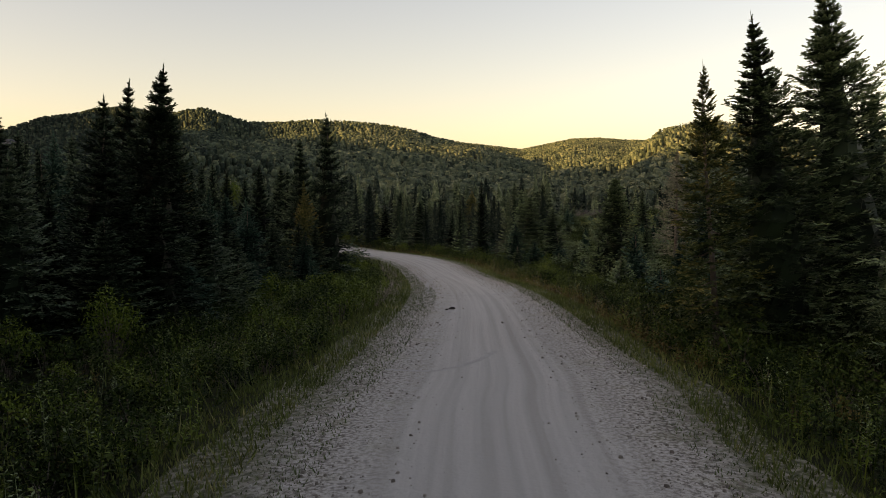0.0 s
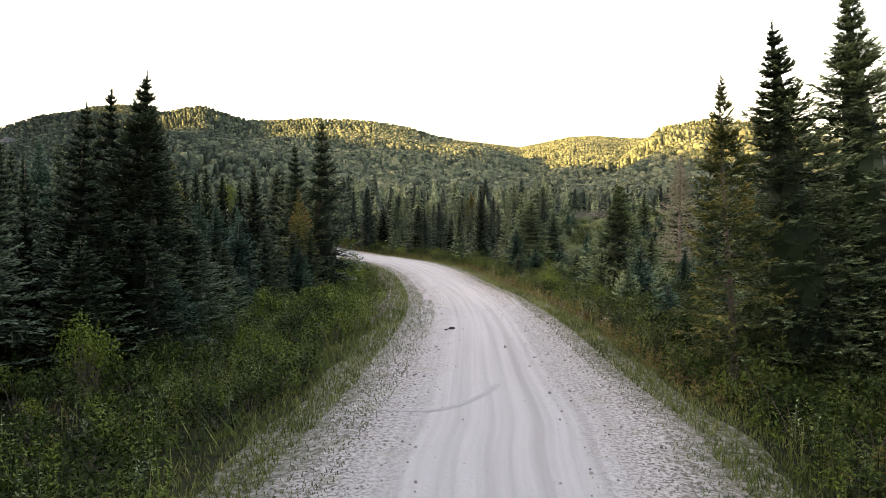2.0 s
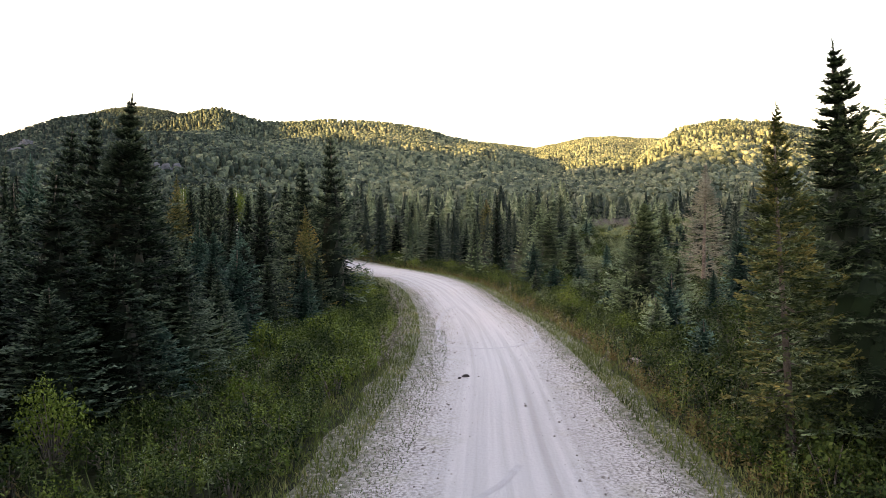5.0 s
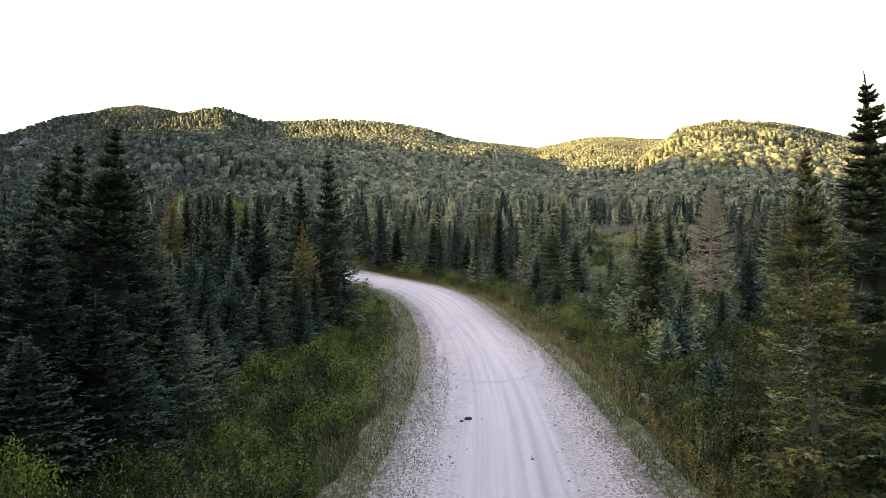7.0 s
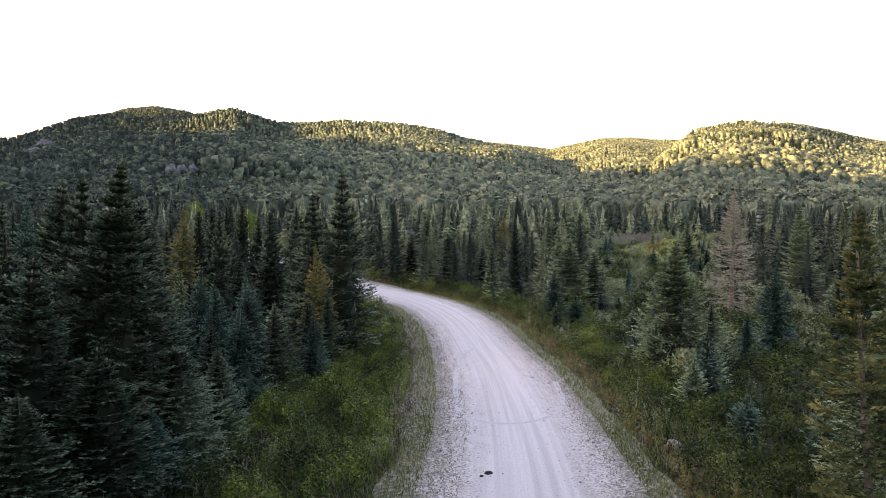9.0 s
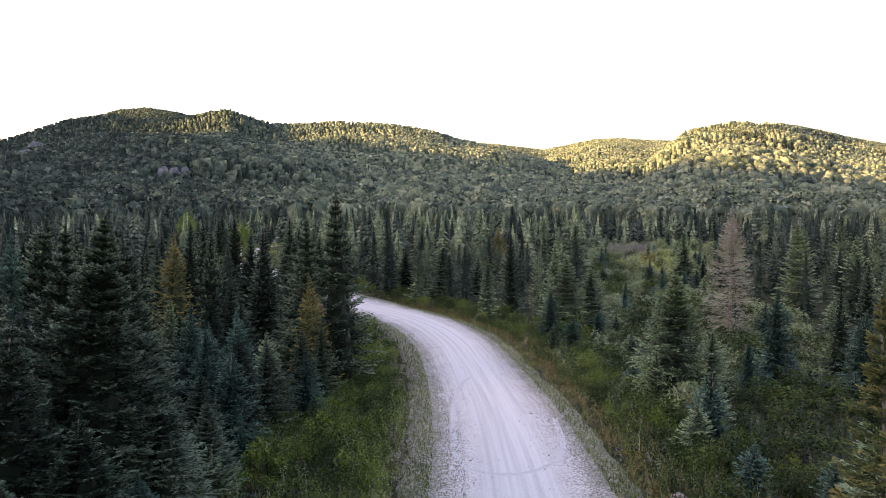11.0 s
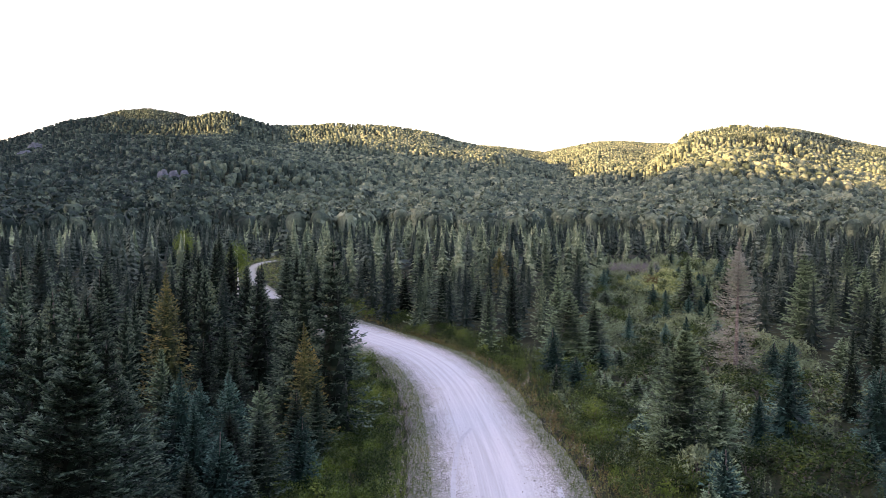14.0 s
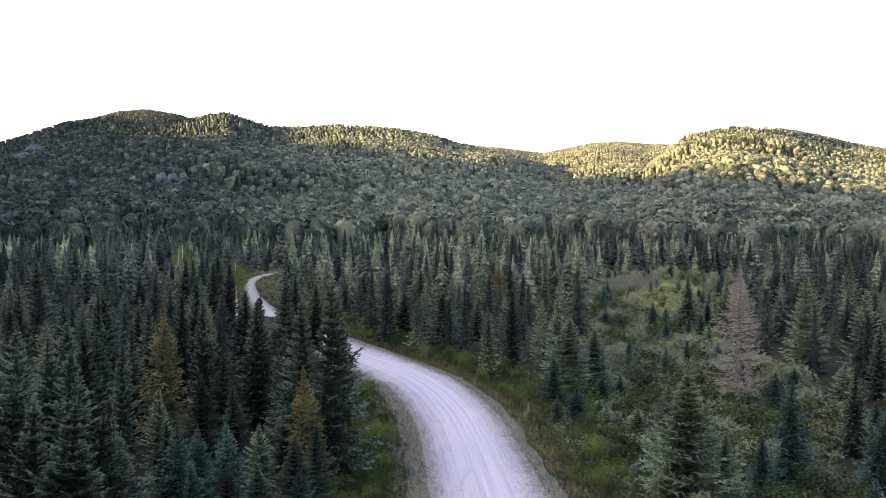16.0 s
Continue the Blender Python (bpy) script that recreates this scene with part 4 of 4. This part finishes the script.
# ---- shrubs and herbs ----
def leaf_cloud(r, n, wide, tall, leaf, base=0.1):
    """Leaves of a bush on several rounded sprays, from near the ground up."""
    lobes = max(4, n // 60)
    a, q = r.uniform(0, 6.28, lobes), np.sqrt(r.uniform(0, 1, lobes)) * 0.7
    lc = np.c_[np.cos(a) * q * wide, np.sin(a) * q * wide, tall * r.uniform(0.3, 0.85, lobes) * (1 - 0.35 * q)]
    lr = wide * r.uniform(0.28, 0.5, lobes)
    k = r.integers(0, lobes, n)
    nrm = unit(r.normal(0, 1, (n, 3)) + (0, 0, 0.35))
    mid = lc[k] + nrm * (lr[k] * r.uniform(0.55, 1.05, n))[:, None] * (1, 1, tall / (wide * 2) + 0.35)
    mid[:, 2] = np.clip(mid[:, 2], base * tall, None)
    nj = unit(nrm + r.normal(0, 0.6, (n, 3)))
    tang = unit(np.cross(nj, r.normal(0, 1, (n, 3))) + (0, 0, 0.3))
    s = leaf * r.uniform(0.7, 1.35, (n, 1))
    return diamonds(mid, tang * s, unit(np.cross(nj, tang)) * s * 0.5), lc


def bush_kind(name, r, mat, n, wide, tall, leaf):
    leaves, lobes = leaf_cloud(r, n, wide, tall, leaf)
    stems = [tube([(c[0] * 0.1, c[1] * 0.1, -0.15), (c[0] * 0.5, c[1] * 0.5, c[2] * 0.55), tuple(c)], [0.02, 0.014, 0.006], 4) for c in lobes]
    return blade_mesh(name + "_leaves", leaves, mat), quad_mesh(name + "_stems", *joined(stems), BARK, smooth=True), wide, tall, leaves, mat


rb = np.random.default_rng(41)
BUSHES = {
    "bright": ([bush_kind("bright_bush", rb, BRIGHT_LEAVES, 2000, 0.8, 1.9, 0.075)], "bright yellow-green leafy shrub beside the road"),
    "green": ([bush_kind("green_bush", rb, LEAVES, 460, 0.75, 1.15, 0.09) for _ in range(3)], "green leafy shrub on the road verge"),
    "grey": ([bush_kind("grey_bush", rb, GREY_LEAVES, 520, 0.8, 0.95, 0.095) for _ in range(2)], "grey-green willow shrub in the wet clearing"),
    "verge": ([bush_kind("verge_bush", rb, LEAVES, 640, 0.6, 0.85, 0.062) for _ in range(3)], "low dense leafy shrub on the road verge"),
    "fresh": ([bush_kind("fresh_bush", rb, BRIGHT_LEAVES, 560, 0.55, 0.8, 0.062) for _ in range(2)], "low yellow-green leafy shrub on the road verge"),
    "twig": ([bush_kind("twiggy_bush", rb, GREY_TWIGS, 700, 0.9, 1.3, 0.07) for _ in range(2)], "leafless grey twiggy willow in the wet clearing"),
    "rust": ([bush_kind("rusty_bush", rb, RUST_LEAVES, 260, 0.6, 0.6, 0.09) for _ in range(2)], "rust-brown fern clump on the road verge"),
}
BUSH_MASTERS = {}


def plant_bush(kind, x, y, wide, tall):
    kinds, label = BUSHES[kind]
    k = int(rb.integers(len(kinds)))
    leaves, stems, w0, t0, *_ = kinds[k]
    m = Matrix.LocRotScale((x, y, float(ground_z(x, y)[0])), Euler((0, 0, rb.uniform(0, 6.28))), (wide / w0, wide / w0, tall / t0))
    if (kind, k) in BUSH_MASTERS:
        return copy_of(BUSH_MASTERS[kind, k], m)
    bush = new("shrub")
    tagged(bush, label, "shrub", {"green": "verge shrubs", "grey": "clearing shrubs", "rust": "fern clumps", "bright": "", "verge": "low verge shrubs", "fresh": "low verge shrubs", "twig": "grey willows"}[kind])
    part("branchwork", stems, bush)
    part("foliage", leaves, bush)
    BUSH_MASTERS[kind, k] = bush
    bush.matrix_basis = m
    return bush


CROWD = collections.defaultdict(list)


def crowd_bush(kind, x, y, wide, tall):
    """A bush too far to be told from its neighbours, for the joined thickets."""
    *_, w0, t0, leaves, mat = BUSHES[kind][0][int(rb.integers(len(BUSHES[kind][0])))]
    a = rb.uniform(0, 6.28)
    turn = np.array(((math.cos(a), -math.sin(a), 0), (math.sin(a), math.cos(a), 0), (0, 0, 1))) * (wide / w0, wide / w0, tall / t0)
    CROWD[kind].append(leaves @ turn.T + (x, y, float(ground_z(x, y)[0])))


for row in [("bright", -7.6, 13.6, 0.75, 1.95), ("bright", -9.2, 12.2, 0.7, 1.5), ("green", -6.4, 15.6, 0.7, 1.25), ("bright", 6.0, 44.0, 0.9, 1.6), ("bright", 5.6, 39.5, 0.8, 1.3),
            ("green", 6.6, 12.6, 0.9, 1.5), ("green", 7.9, 12.2, 0.9, 1.3), ("green", 6.3, 10.4, 0.8, 1.2), ("green", 7.6, 10.2, 0.9, 1.3), ("green", 6.2, 17.6, 0.9, 1.4), ("green", 6.9, 20.2, 1.0, 1.4),
            ("green", 8.6, 8.9, 0.9, 1.3), ("green", 6.9, 22.8, 1.0, 1.2), ("green", 8.4, 25.2, 1.1, 1.2), ("green", 9.8, 27.8, 1.1, 1.2), ("rust", 7.0, 8.6, 0.5, 0.7), ("green", -8.4, 9.6, 0.9, 1.2),
            *[("twig", 17.6 + 1.3 * (k % 4) + 0.5 * (k // 4), 103.0 + 1.8 * (k // 4) - 0.4 * (k % 4), 1.5, 2.0) for k in range(8)], ("green", -9.6, 14.6, 0.9, 1.4), ("bright", -5.0, 70.5, 0.8, 1.2), ("bright", -1.5, 67.8, 0.8, 1.4), ("bright", 0.8, 66.0, 0.7, 1.3), ("green", 10.2, 33.0, 1.1, 1.2)]:
    plant_bush(*row)

spots = scatter(rb, 9000, 3, 42, 34, 128, 1.75)
keep = in_clearing(spots[:, 0], spots[:, 1]) & (off_road(spots[:, 0], spots[:, 1])[0] > 3.5)
taken = np.array(PLACED)
keep &= (np.hypot(spots[:, None, 0] - taken[None, :, 0], spots[:, None, 1] - taken[None, :, 1]) > taken[None, :, 2] + 0.3).all(1)
spots = spots[keep]
for x, y in spots[:330]:
    if rb.random() < 0.2:
        plant("small" if rb.random() < 0.85 else "blue", float(x), float(y), float(ground_z(x, y)[0]) + rb.uniform(1.2, 2.8), rb.uniform(0.6, 1.0))
    else:
        (plant_bush if y < 66 else crowd_bush)(str(rb.choice(["grey", "green", "rust"], p=[0.62, 0.36, 0.02] if y > 62 else [0.06, 0.94, 0.0])), float(x), float(y), rb.uniform(1.0, 2.0), rb.uniform(0.8, 1.9))

# thicket between the roadside firs and the clearing
spots = scatter(rb, 900, 6.5, 22, 19, 40, 1.9)
taken = np.array(PLACED)
keep = (off_road(spots[:, 0], spots[:, 1])[0] > 3.4) & (np.hypot(spots[:, None, 0] - taken[None, :, 0], spots[:, None, 1] - taken[None, :, 1]) > taken[None, :, 2] + 0.2).all(1)
for x, y in spots[keep][:44]:
    if rb.random() < 0.25:
        plant("small" if rb.random() < 0.6 else "blue", float(x), float(y), float(ground_z(x, y)[0]) + rb.uniform(1.3, 2.6), rb.uniform(0.7, 1.0))
    else:
        plant_bush("green", float(x), float(y), rb.uniform(1.0, 1.7), rb.uniform(0.9, 1.6))


def herb_stuff(r, xy, z, tall, leaves, leaf, lean=0.15):
    """Upright leafy herbs: pairs of leaves up a thin stem."""
    n = len(xy)
    foot = np.c_[xy, z - 0.05]
    axis = np.c_[r.normal(0, lean, n), r.normal(0, lean, n), np.ones(n)] * tall[:, None]
    out = [diamonds(foot, axis, np.c_[np.cos(xy[:, 0] * 9), np.sin(xy[:, 0] * 9), 0 * xy[:, 0]] * 0.02, 0.3)]
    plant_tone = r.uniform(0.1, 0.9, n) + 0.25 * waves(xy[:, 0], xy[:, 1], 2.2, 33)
    painted_shade = [plant_tone]
    for k in range(leaves):
        f = (0.2 + 0.8 * (k + r.uniform(0, 1, n)) / leaves)[:, None]
        a = r.uniform(0, 6.28, n)
        d = np.c_[np.cos(a), np.sin(a), r.uniform(-0.25, 0.8, n)]
        s = (leaf * r.uniform(0.7, 1.3, n) * (1.25 - 0.6 * f[:, 0]))[:, None]
        sd = unit(np.cross(d, r.normal(0, 0.4, (n, 3)) + (0, 0, 1.0)))
        out.append(diamonds(foot + axis * f + d * 0.02, d * s, sd * s * 0.42))
        # Random plant tone, with shade painted in as darker lower leaves.
        painted_shade.append(plant_tone * 0.6 + 0.4 * f[:, 0])
    return np.concatenate(out), np.concatenate(painted_shade)


rh = np.random.default_rng(51)


def verge(n, y0, y1, d0, d1, which, power=1.0):
    """Random places beside the road between two distances from its edge."""
    y = rh.uniform(y0, y1, n)
    far_ = d0 + (d1 - d0) * rh.uniform(0, 1, n) ** power
    k = np.abs(CENTRE[None, :, 1] - y[:, None]).argmin(1)
    x = CENTRE[k, 0] + right[k, 0] * which * (CENTRE[k, 2] + far_)
    return np.c_[x, CENTRE[k, 1] + (y - CENTRE[k, 1]) + right[k, 1] * which * (CENTRE[k, 2] + far_)]


def herbs(name, label, places, mat, t0, t1, leaves, leaf, patch=0.0):
    xy = np.concatenate(places)
    d, _ = off_road(xy[:, 0], xy[:, 1])
    xy = xy[d > 0.25]
    if patch:
        xy = xy[waves(xy[:, 0], xy[:, 1], 5, int(patch * 100)) > patch - 0.6]
    z = ground_z(xy[:, 0], xy[:, 1])
    tall = rh.uniform(t0, t1, len(xy)) * (0.95 + 0.5 * waves(xy[:, 0], xy[:, 1], 2.6, 23))
    blades, painted_shade = herb_stuff(rh, xy, z, np.clip(tall, 0.1, None), leaves, leaf)
    tagged(new(name, blade_mesh(name, blades, mat, painted_shade)), label, "undergrowth", kind="stuff")


# low shrubs crowding the verges
low = np.concatenate([verge(420, 4, 24, 1.7, 7.0, -1), verge(900, 24, 60, 1.5, 6.5, -1), verge(420, 6, 60, 1.6, 6.5, 1), verge(120, 58, 84, 1.4, 6.0, 1)])
kept = []
taken = np.array(PLACED)
for x, y in low:
    if all((x - a) ** 2 + (y - b) ** 2 > (0.95 if y < 24 else 0.6) for a, b in kept) and off_road(x, y)[0][0] > 1.6 and (np.hypot(x - taken[:, 0], y - taken[:, 1]) > taken[:, 2] * 0.8).all():
        kept.append((x, y))
for x, y in kept:
    wide = rb.uniform(0.5, 0.95)
    (plant_bush if y < 24 else crowd_bush)("fresh" if rb.random() < (0.3 if x < 0 else 0.12) else "verge", float(x), float(y), wide, wide * rb.uniform(1.0, 1.5))
for kind, label in (("grey", "grey-green willow thicket in the wet clearing"), ("green", "green shrub thicket in the clearing"), ("rust", "rust-brown ferns scattered in the clearing"),
                    ("verge", "low dense leafy shrubs crowding the verge"), ("fresh", "low yellow-green shrubs crowding the verge")):
    if CROWD[kind]:
        tagged(new("shrub_thicket", blade_mesh("shrub_thicket", np.concatenate(CROWD[kind]), BUSHES[kind][0][0][5])), label, "thicket", kind="stuff")

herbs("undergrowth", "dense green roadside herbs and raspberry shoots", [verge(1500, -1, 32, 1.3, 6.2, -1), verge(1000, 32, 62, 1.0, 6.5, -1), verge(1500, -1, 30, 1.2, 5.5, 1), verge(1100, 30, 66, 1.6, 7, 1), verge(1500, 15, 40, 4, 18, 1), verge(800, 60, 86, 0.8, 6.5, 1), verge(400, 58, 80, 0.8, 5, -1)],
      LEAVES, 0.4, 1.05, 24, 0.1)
herbs("undergrowth", "yellow-green goldenrod stems on the verge", [verge(1700, -1, 34, 0.9, 4.4, -1), verge(900, 34, 62, 0.8, 5.0, -1), verge(500, -1, 30, 0.9, 4.5, 1), verge(500, 30, 66, 1.5, 7, 1)],
      BRIGHT_LEAVES, 0.4, 0.95, 20, 0.09, 0.5)
herbs("undergrowth", "pale grey-green willowherb shoots on the verge", [verge(700, 0, 30, 1.6, 6.5, -1), verge(400, 0, 30, 1.5, 5, 1), verge(350, 32, 64, 3, 9, 1), verge(400, 15, 40, 4, 18, 1)], GREY_LEAVES, 0.5, 1.05, 20, 0.08, 0.62)
herbs("undergrowth", "rusty ferns and dry stalks along the verge", [verge(1300, 12, 66, 0.7, 3.0, 1), verge(350, 62, 84, 0.6, 2.6, 1), verge(40, -1, 14, 1.5, 4, 1), verge(160, 2, 50, 2.5, 6, -1)], RUST_LEAVES, 0.3, 0.65, 18, 0.1)
herbs("undergrowth", "dry grey-brown stalks at the gravel edge", [verge(420, 22, 56, 0.3, 1.7, -1), verge(120, 20, 60, 0.4, 2.5, 1)], DRY_STALKS, 0.2, 0.55, 14, 0.09)

spots = np.c_[rh.uniform(4, 42, 22000), rh.uniform(36, 128, 22000)]
spots = spots[in_clearing(spots[:, 0], spots[:, 1])]
herbs("meadow_herbs", "tangled sedge and low shrubs of the wet clearing", [spots], GREY_LEAVES, 0.2, 0.6, 9, 0.28)
spots = np.c_[rh.uniform(4, 42, 6500), rh.uniform(36, 132, 6500)]
spots = spots[in_clearing(spots[:, 0], spots[:, 1])]
herbs("meadow_herbs", "grass and low herbs along the far bend", [verge(900, 80, 130, 0.2, 6, 1), verge(700, 80, 130, 0.2, 5, -1)], GRASS, 0.3, 0.7, 10, 0.26)
herbs("meadow_herbs", "pale yellow-green grass of the clearing", [spots], GRASS, 0.25, 0.5, 9, 0.3, 0.3)


spots = np.c_[rh.uniform(14, 32, 5200), rh.uniform(86, 112, 5200)]
spots = spots[((spots[:, 0] - 19.4 - (spots[:, 1] - 90) * 0.32) / 4.2) ** 2 + ((spots[:, 1] - 99) / 9.5) ** 2 < 1 + 0.4 * waves(spots[:, 0], spots[:, 1], 6, 29)]
herbs("meadow_grass", "pale yellow-green grass patch in the wet clearing", [spots], MEADOW, 0.4, 0.8, 10, 0.35)


def grass_stuff(name, label, places, mat, t0, t1, width):
    xy = np.concatenate(places)
    n = len(xy)
    d, _ = off_road(xy[:, 0], xy[:, 1])
    k = np.abs(CENTRE[None, :, 1] - xy[:, 1:2]).argmin(1)
    shoulder = np.where(d < 0.27 * CENTRE[k, 2], road_surface(d + CENTRE[k, 2], xy[:, 1]), -9)
    foot = np.c_[xy, np.maximum(ground_z(xy[:, 0], xy[:, 1]), shoulder) - 0.02]
    a = rh.uniform(0, 6.28, n)
    tall = rh.uniform(t0, t1, n)
    way = np.c_[rh.normal(0, 0.35, n), rh.normal(0, 0.35, n), np.ones(n)] * tall[:, None]
    tagged(new(name, blade_mesh(name, diamonds(foot, way, np.c_[np.cos(a), np.sin(a), 0 * a] * width, 0.35), mat)), label, "grass", kind="stuff")


grass_stuff("verge_grass", "short green grass fringing the gravel", [verge(13000, -8, 26, -0.1, 1.9, -1, 1.0), verge(7000, 26, 60, -0.1, 1.9, -1, 1.1), verge(11000, -8, 26, -0.1, 1.6, 1, 1.1), verge(7000, 26, 68, -0.1, 1.8, 1, 1.2)],
            GRASS, 0.05, 0.2, 0.026)
grass_stuff("edge_weeds", "short dusty grey-green weeds thinning out over the gravel", [verge(12000, -6, 30, 1.0, -1.1, -1, 0.75), verge(6000, 30, 60, 0.9, -0.8, -1, 0.75), verge(7000, -6, 30, 0.9, -0.7, 1, 0.7), verge(5000, 30, 66, 0.8, -0.6, 1, 0.7)],
            WEEDS, 0.02, 0.09, 0.022)
grass_stuff("tall_grass", "taller seeding grass among the herbs", [verge(1500, -2, 30, 1.0, 6.5, -1), verge(900, 30, 60, 1.0, 5, -1), verge(1200, -2, 30, 1.0, 4.5, 1), verge(900, 30, 66, 1.0, 5, 1)],
            GRASS, 0.3, 0.75, 0.025)


# ---- a birch, snags, stones, marks on the road ----
def birch_tree(x, y, top, wide, mat, label):
    z = float(ground_z(x, y)[0])
    tall = top - z
    tree = new("birch_tree")
    tagged(tree, label, "birch tree")
    limbs = [tube([(0, 0, -0.3), (0.05, 0.02, tall * 0.4), (-0.04, 0.05, tall * 0.75), (0, 0, tall * 0.95)], [0.13, 0.1, 0.06, 0.015], 8)]
    for k in range(9):
        a, h = rb.uniform(0, 6.28), tall * rb.uniform(0.4, 0.8)
        p = np.array((0.0, 0.0, h))
        q = p + np.array((math.cos(a), math.sin(a), 1.1)) * wide * rb.uniform(0.3, 0.5)
        limbs.append(tube([p, (p + q) / 2 + (0, 0, -0.06), q], [0.028, 0.02, 0.006], 5))
    part("trunk", quad_mesh("birch_trunk", *joined(limbs), BIRCH_BARK, smooth=True), tree)
    leaves, _ = leaf_cloud(rb, 3400, wide, tall * 0.62, 0.15)
    part("crown", blade_mesh("birch_crown", leaves + (0, 0, tall * 0.38), mat), tree)
    tree.matrix_basis = pose(x, y, z)


birch_tree(-24.2, 79, 6.2, 1.3, BRIGHT_LEAVES, "slender birch with a white trunk and yellow-green leaves")
birch_tree(-37, 98, 6.8, 1.6, BRIGHT_LEAVES, "young birch with yellow-green leaves among firs")
birch_tree(-21.0, 60, 4.6, 1.5, GREY_LEAVES, "grey-green aspen among the firs")


def rock(name, label, x, y, sx, sy, sz, mat, seed, sink=0.25, z=None, kind=""):
    bm = bmesh.new()
    bmesh.ops.create_icosphere(bm, subdivisions=4 if sx > 2 else 3, radius=1.0)
    for v in bm.verts:
        p = v.co * 1.3 + Vector((seed * 3.7, seed, 0))
        v.co *= 1 + 0.3 * noise.noise(p) + 0.12 * noise.noise(p * 3.1) + (0.16 * round(3 * noise.noise(p * 2.2)) / 3 + 0.07 * noise.noise(p * 8) if sx > 2 else 0)
        v.co = Vector((v.co.x * sx, v.co.y * sy, v.co.z * sz))
    me = bpy.data.meshes.new(name)
    bm.to_mesh(me)
    bm.free()
    me.materials.append(mat)
    ob = new(name, me)
    if z is None:
        z = float(ground_z(x, y)[0])
    ob.location = (x, y, z + sz * (1 - 2 * sink))
    return tagged(ob, label, "rock", kind=kind)


rock("boulder", "pinkish grey boulder in the verge", 5.55, 23.45, 0.24, 0.21, 0.19, BOULDER, 1)
rock("stone", "dark stone lying on the gravel", 0.29, 19.8, 0.1, 0.07, 0.06, DARK_STONE, 2, z=float(road_surface(0.95, 19.8)) - 0.01)
rock("stone", "small dark stone lying on the gravel", 0.12, 19.62, 0.05, 0.045, 0.03, DARK_STONE, 4, z=float(road_surface(1.2, 19.5)) - 0.01)

# pale crags on the mountainside
for az_, dist, w, h, seed in CRAGS:
    x, y = dist * math.sin(radians(az_)), dist * math.cos(radians(az_))
    rock("crag", "bare grey crag on the wooded mountainside", x, y, w, w * 0.6, h, ROCK, seed, z=float(height(x, y)), sink=0.3)

# loose stones along the edges of the road
count = 9000
y = 1 + 50 * rh.uniform(0, 1, count) ** 1.3
k = np.abs(CENTRE[None, :, 1] - y[:, None]).argmin(1)
u = np.where(rh.random(count) < 0.5, -1, 1) * np.clip(rh.beta(4, 1.6, count), 0.15, 0.99) * CENTRE[k, 2]
x = CENTRE[k, 0] + right[k, 0] * u
y = y + right[k, 1] * u
size = np.clip(rh.lognormal(-4.15, 0.45, count), 0.008, 0.045)
ring = np.array([(1, 0, 0), (0, 1, 0), (-1, 0, 0), (0, -1, 0)], float)
a = rh.uniform(0, 6.28, count)
c = np.c_[x, y, road_surface(u, y) + size * 0.1]
spin = np.stack([np.c_[np.cos(a + i * 1.571), np.sin(a + i * 1.571), 0 * a] * (size * rh.uniform(0.7, 1.3, count))[:, None] for i in range(4)], 1)
low, high = c[:, None] + spin - np.array((0, 0, 0.03)), c[:, None] + spin * 0.55 + (np.array((0, 0, 1.0)) * (size * 0.6)[:, None])[:, None]
verts = np.concatenate([low, high], 1).reshape(-1, 3)
o = np.arange(count)[:, None, None] * 8
faces = (o + np.array([(0, 1, 5, 4), (1, 2, 6, 5), (2, 3, 7, 6), (3, 0, 4, 7), (4, 5, 6, 7)])[None]).reshape(-1, 4)
tagged(new("gravel", quad_mesh("gravel", verts, faces, STONE)), "loose brown and grey stones along the road edges", "gravel", kind="stuff")


def tyre_mark(points, width):
    """A thin pale curve swept on the gravel."""
    p = spline(points, 14)
    t = unit(np.gradient(p, axis=0))
    s = np.stack([t[:, 1], -t[:, 0]], 1)
    k = np.abs(CENTRE[None, :, 1] - p[:, 1:2]).argmin(1)
    rows = []
    for f in (-0.5, 0.5):
        q = p + s * width * f
        rows.append(np.c_[q, road_surface(q[:, 0] - CENTRE[k, 0], q[:, 1]) + 0.006])
    v = np.stack(rows, 1).reshape(-1, 3)
    i = np.arange(len(p) - 1) * 2
    ob = part("tyre_mark", quad_mesh("tyre_mark", v, np.stack([i, i + 1, i + 3, i + 2], 1), TRACK), road, "curved pale tyre mark")
    return ob


tyre_mark([(-0.39, 40.6), (-0.92, 37.8), (-0.99, 31.8), (-0.62, 26.1), (0.09, 24.8), (0.95, 24.5), (1.85, 25.1), (2.5, 26.3), (2.9, 28.4), (2.95, 32.0)], 0.2)
tyre_mark([(-1.01, 11.1), (-0.39, 10.85), (0.2, 10.9), (0.87, 11.7), (1.29, 12.75)], 0.14)
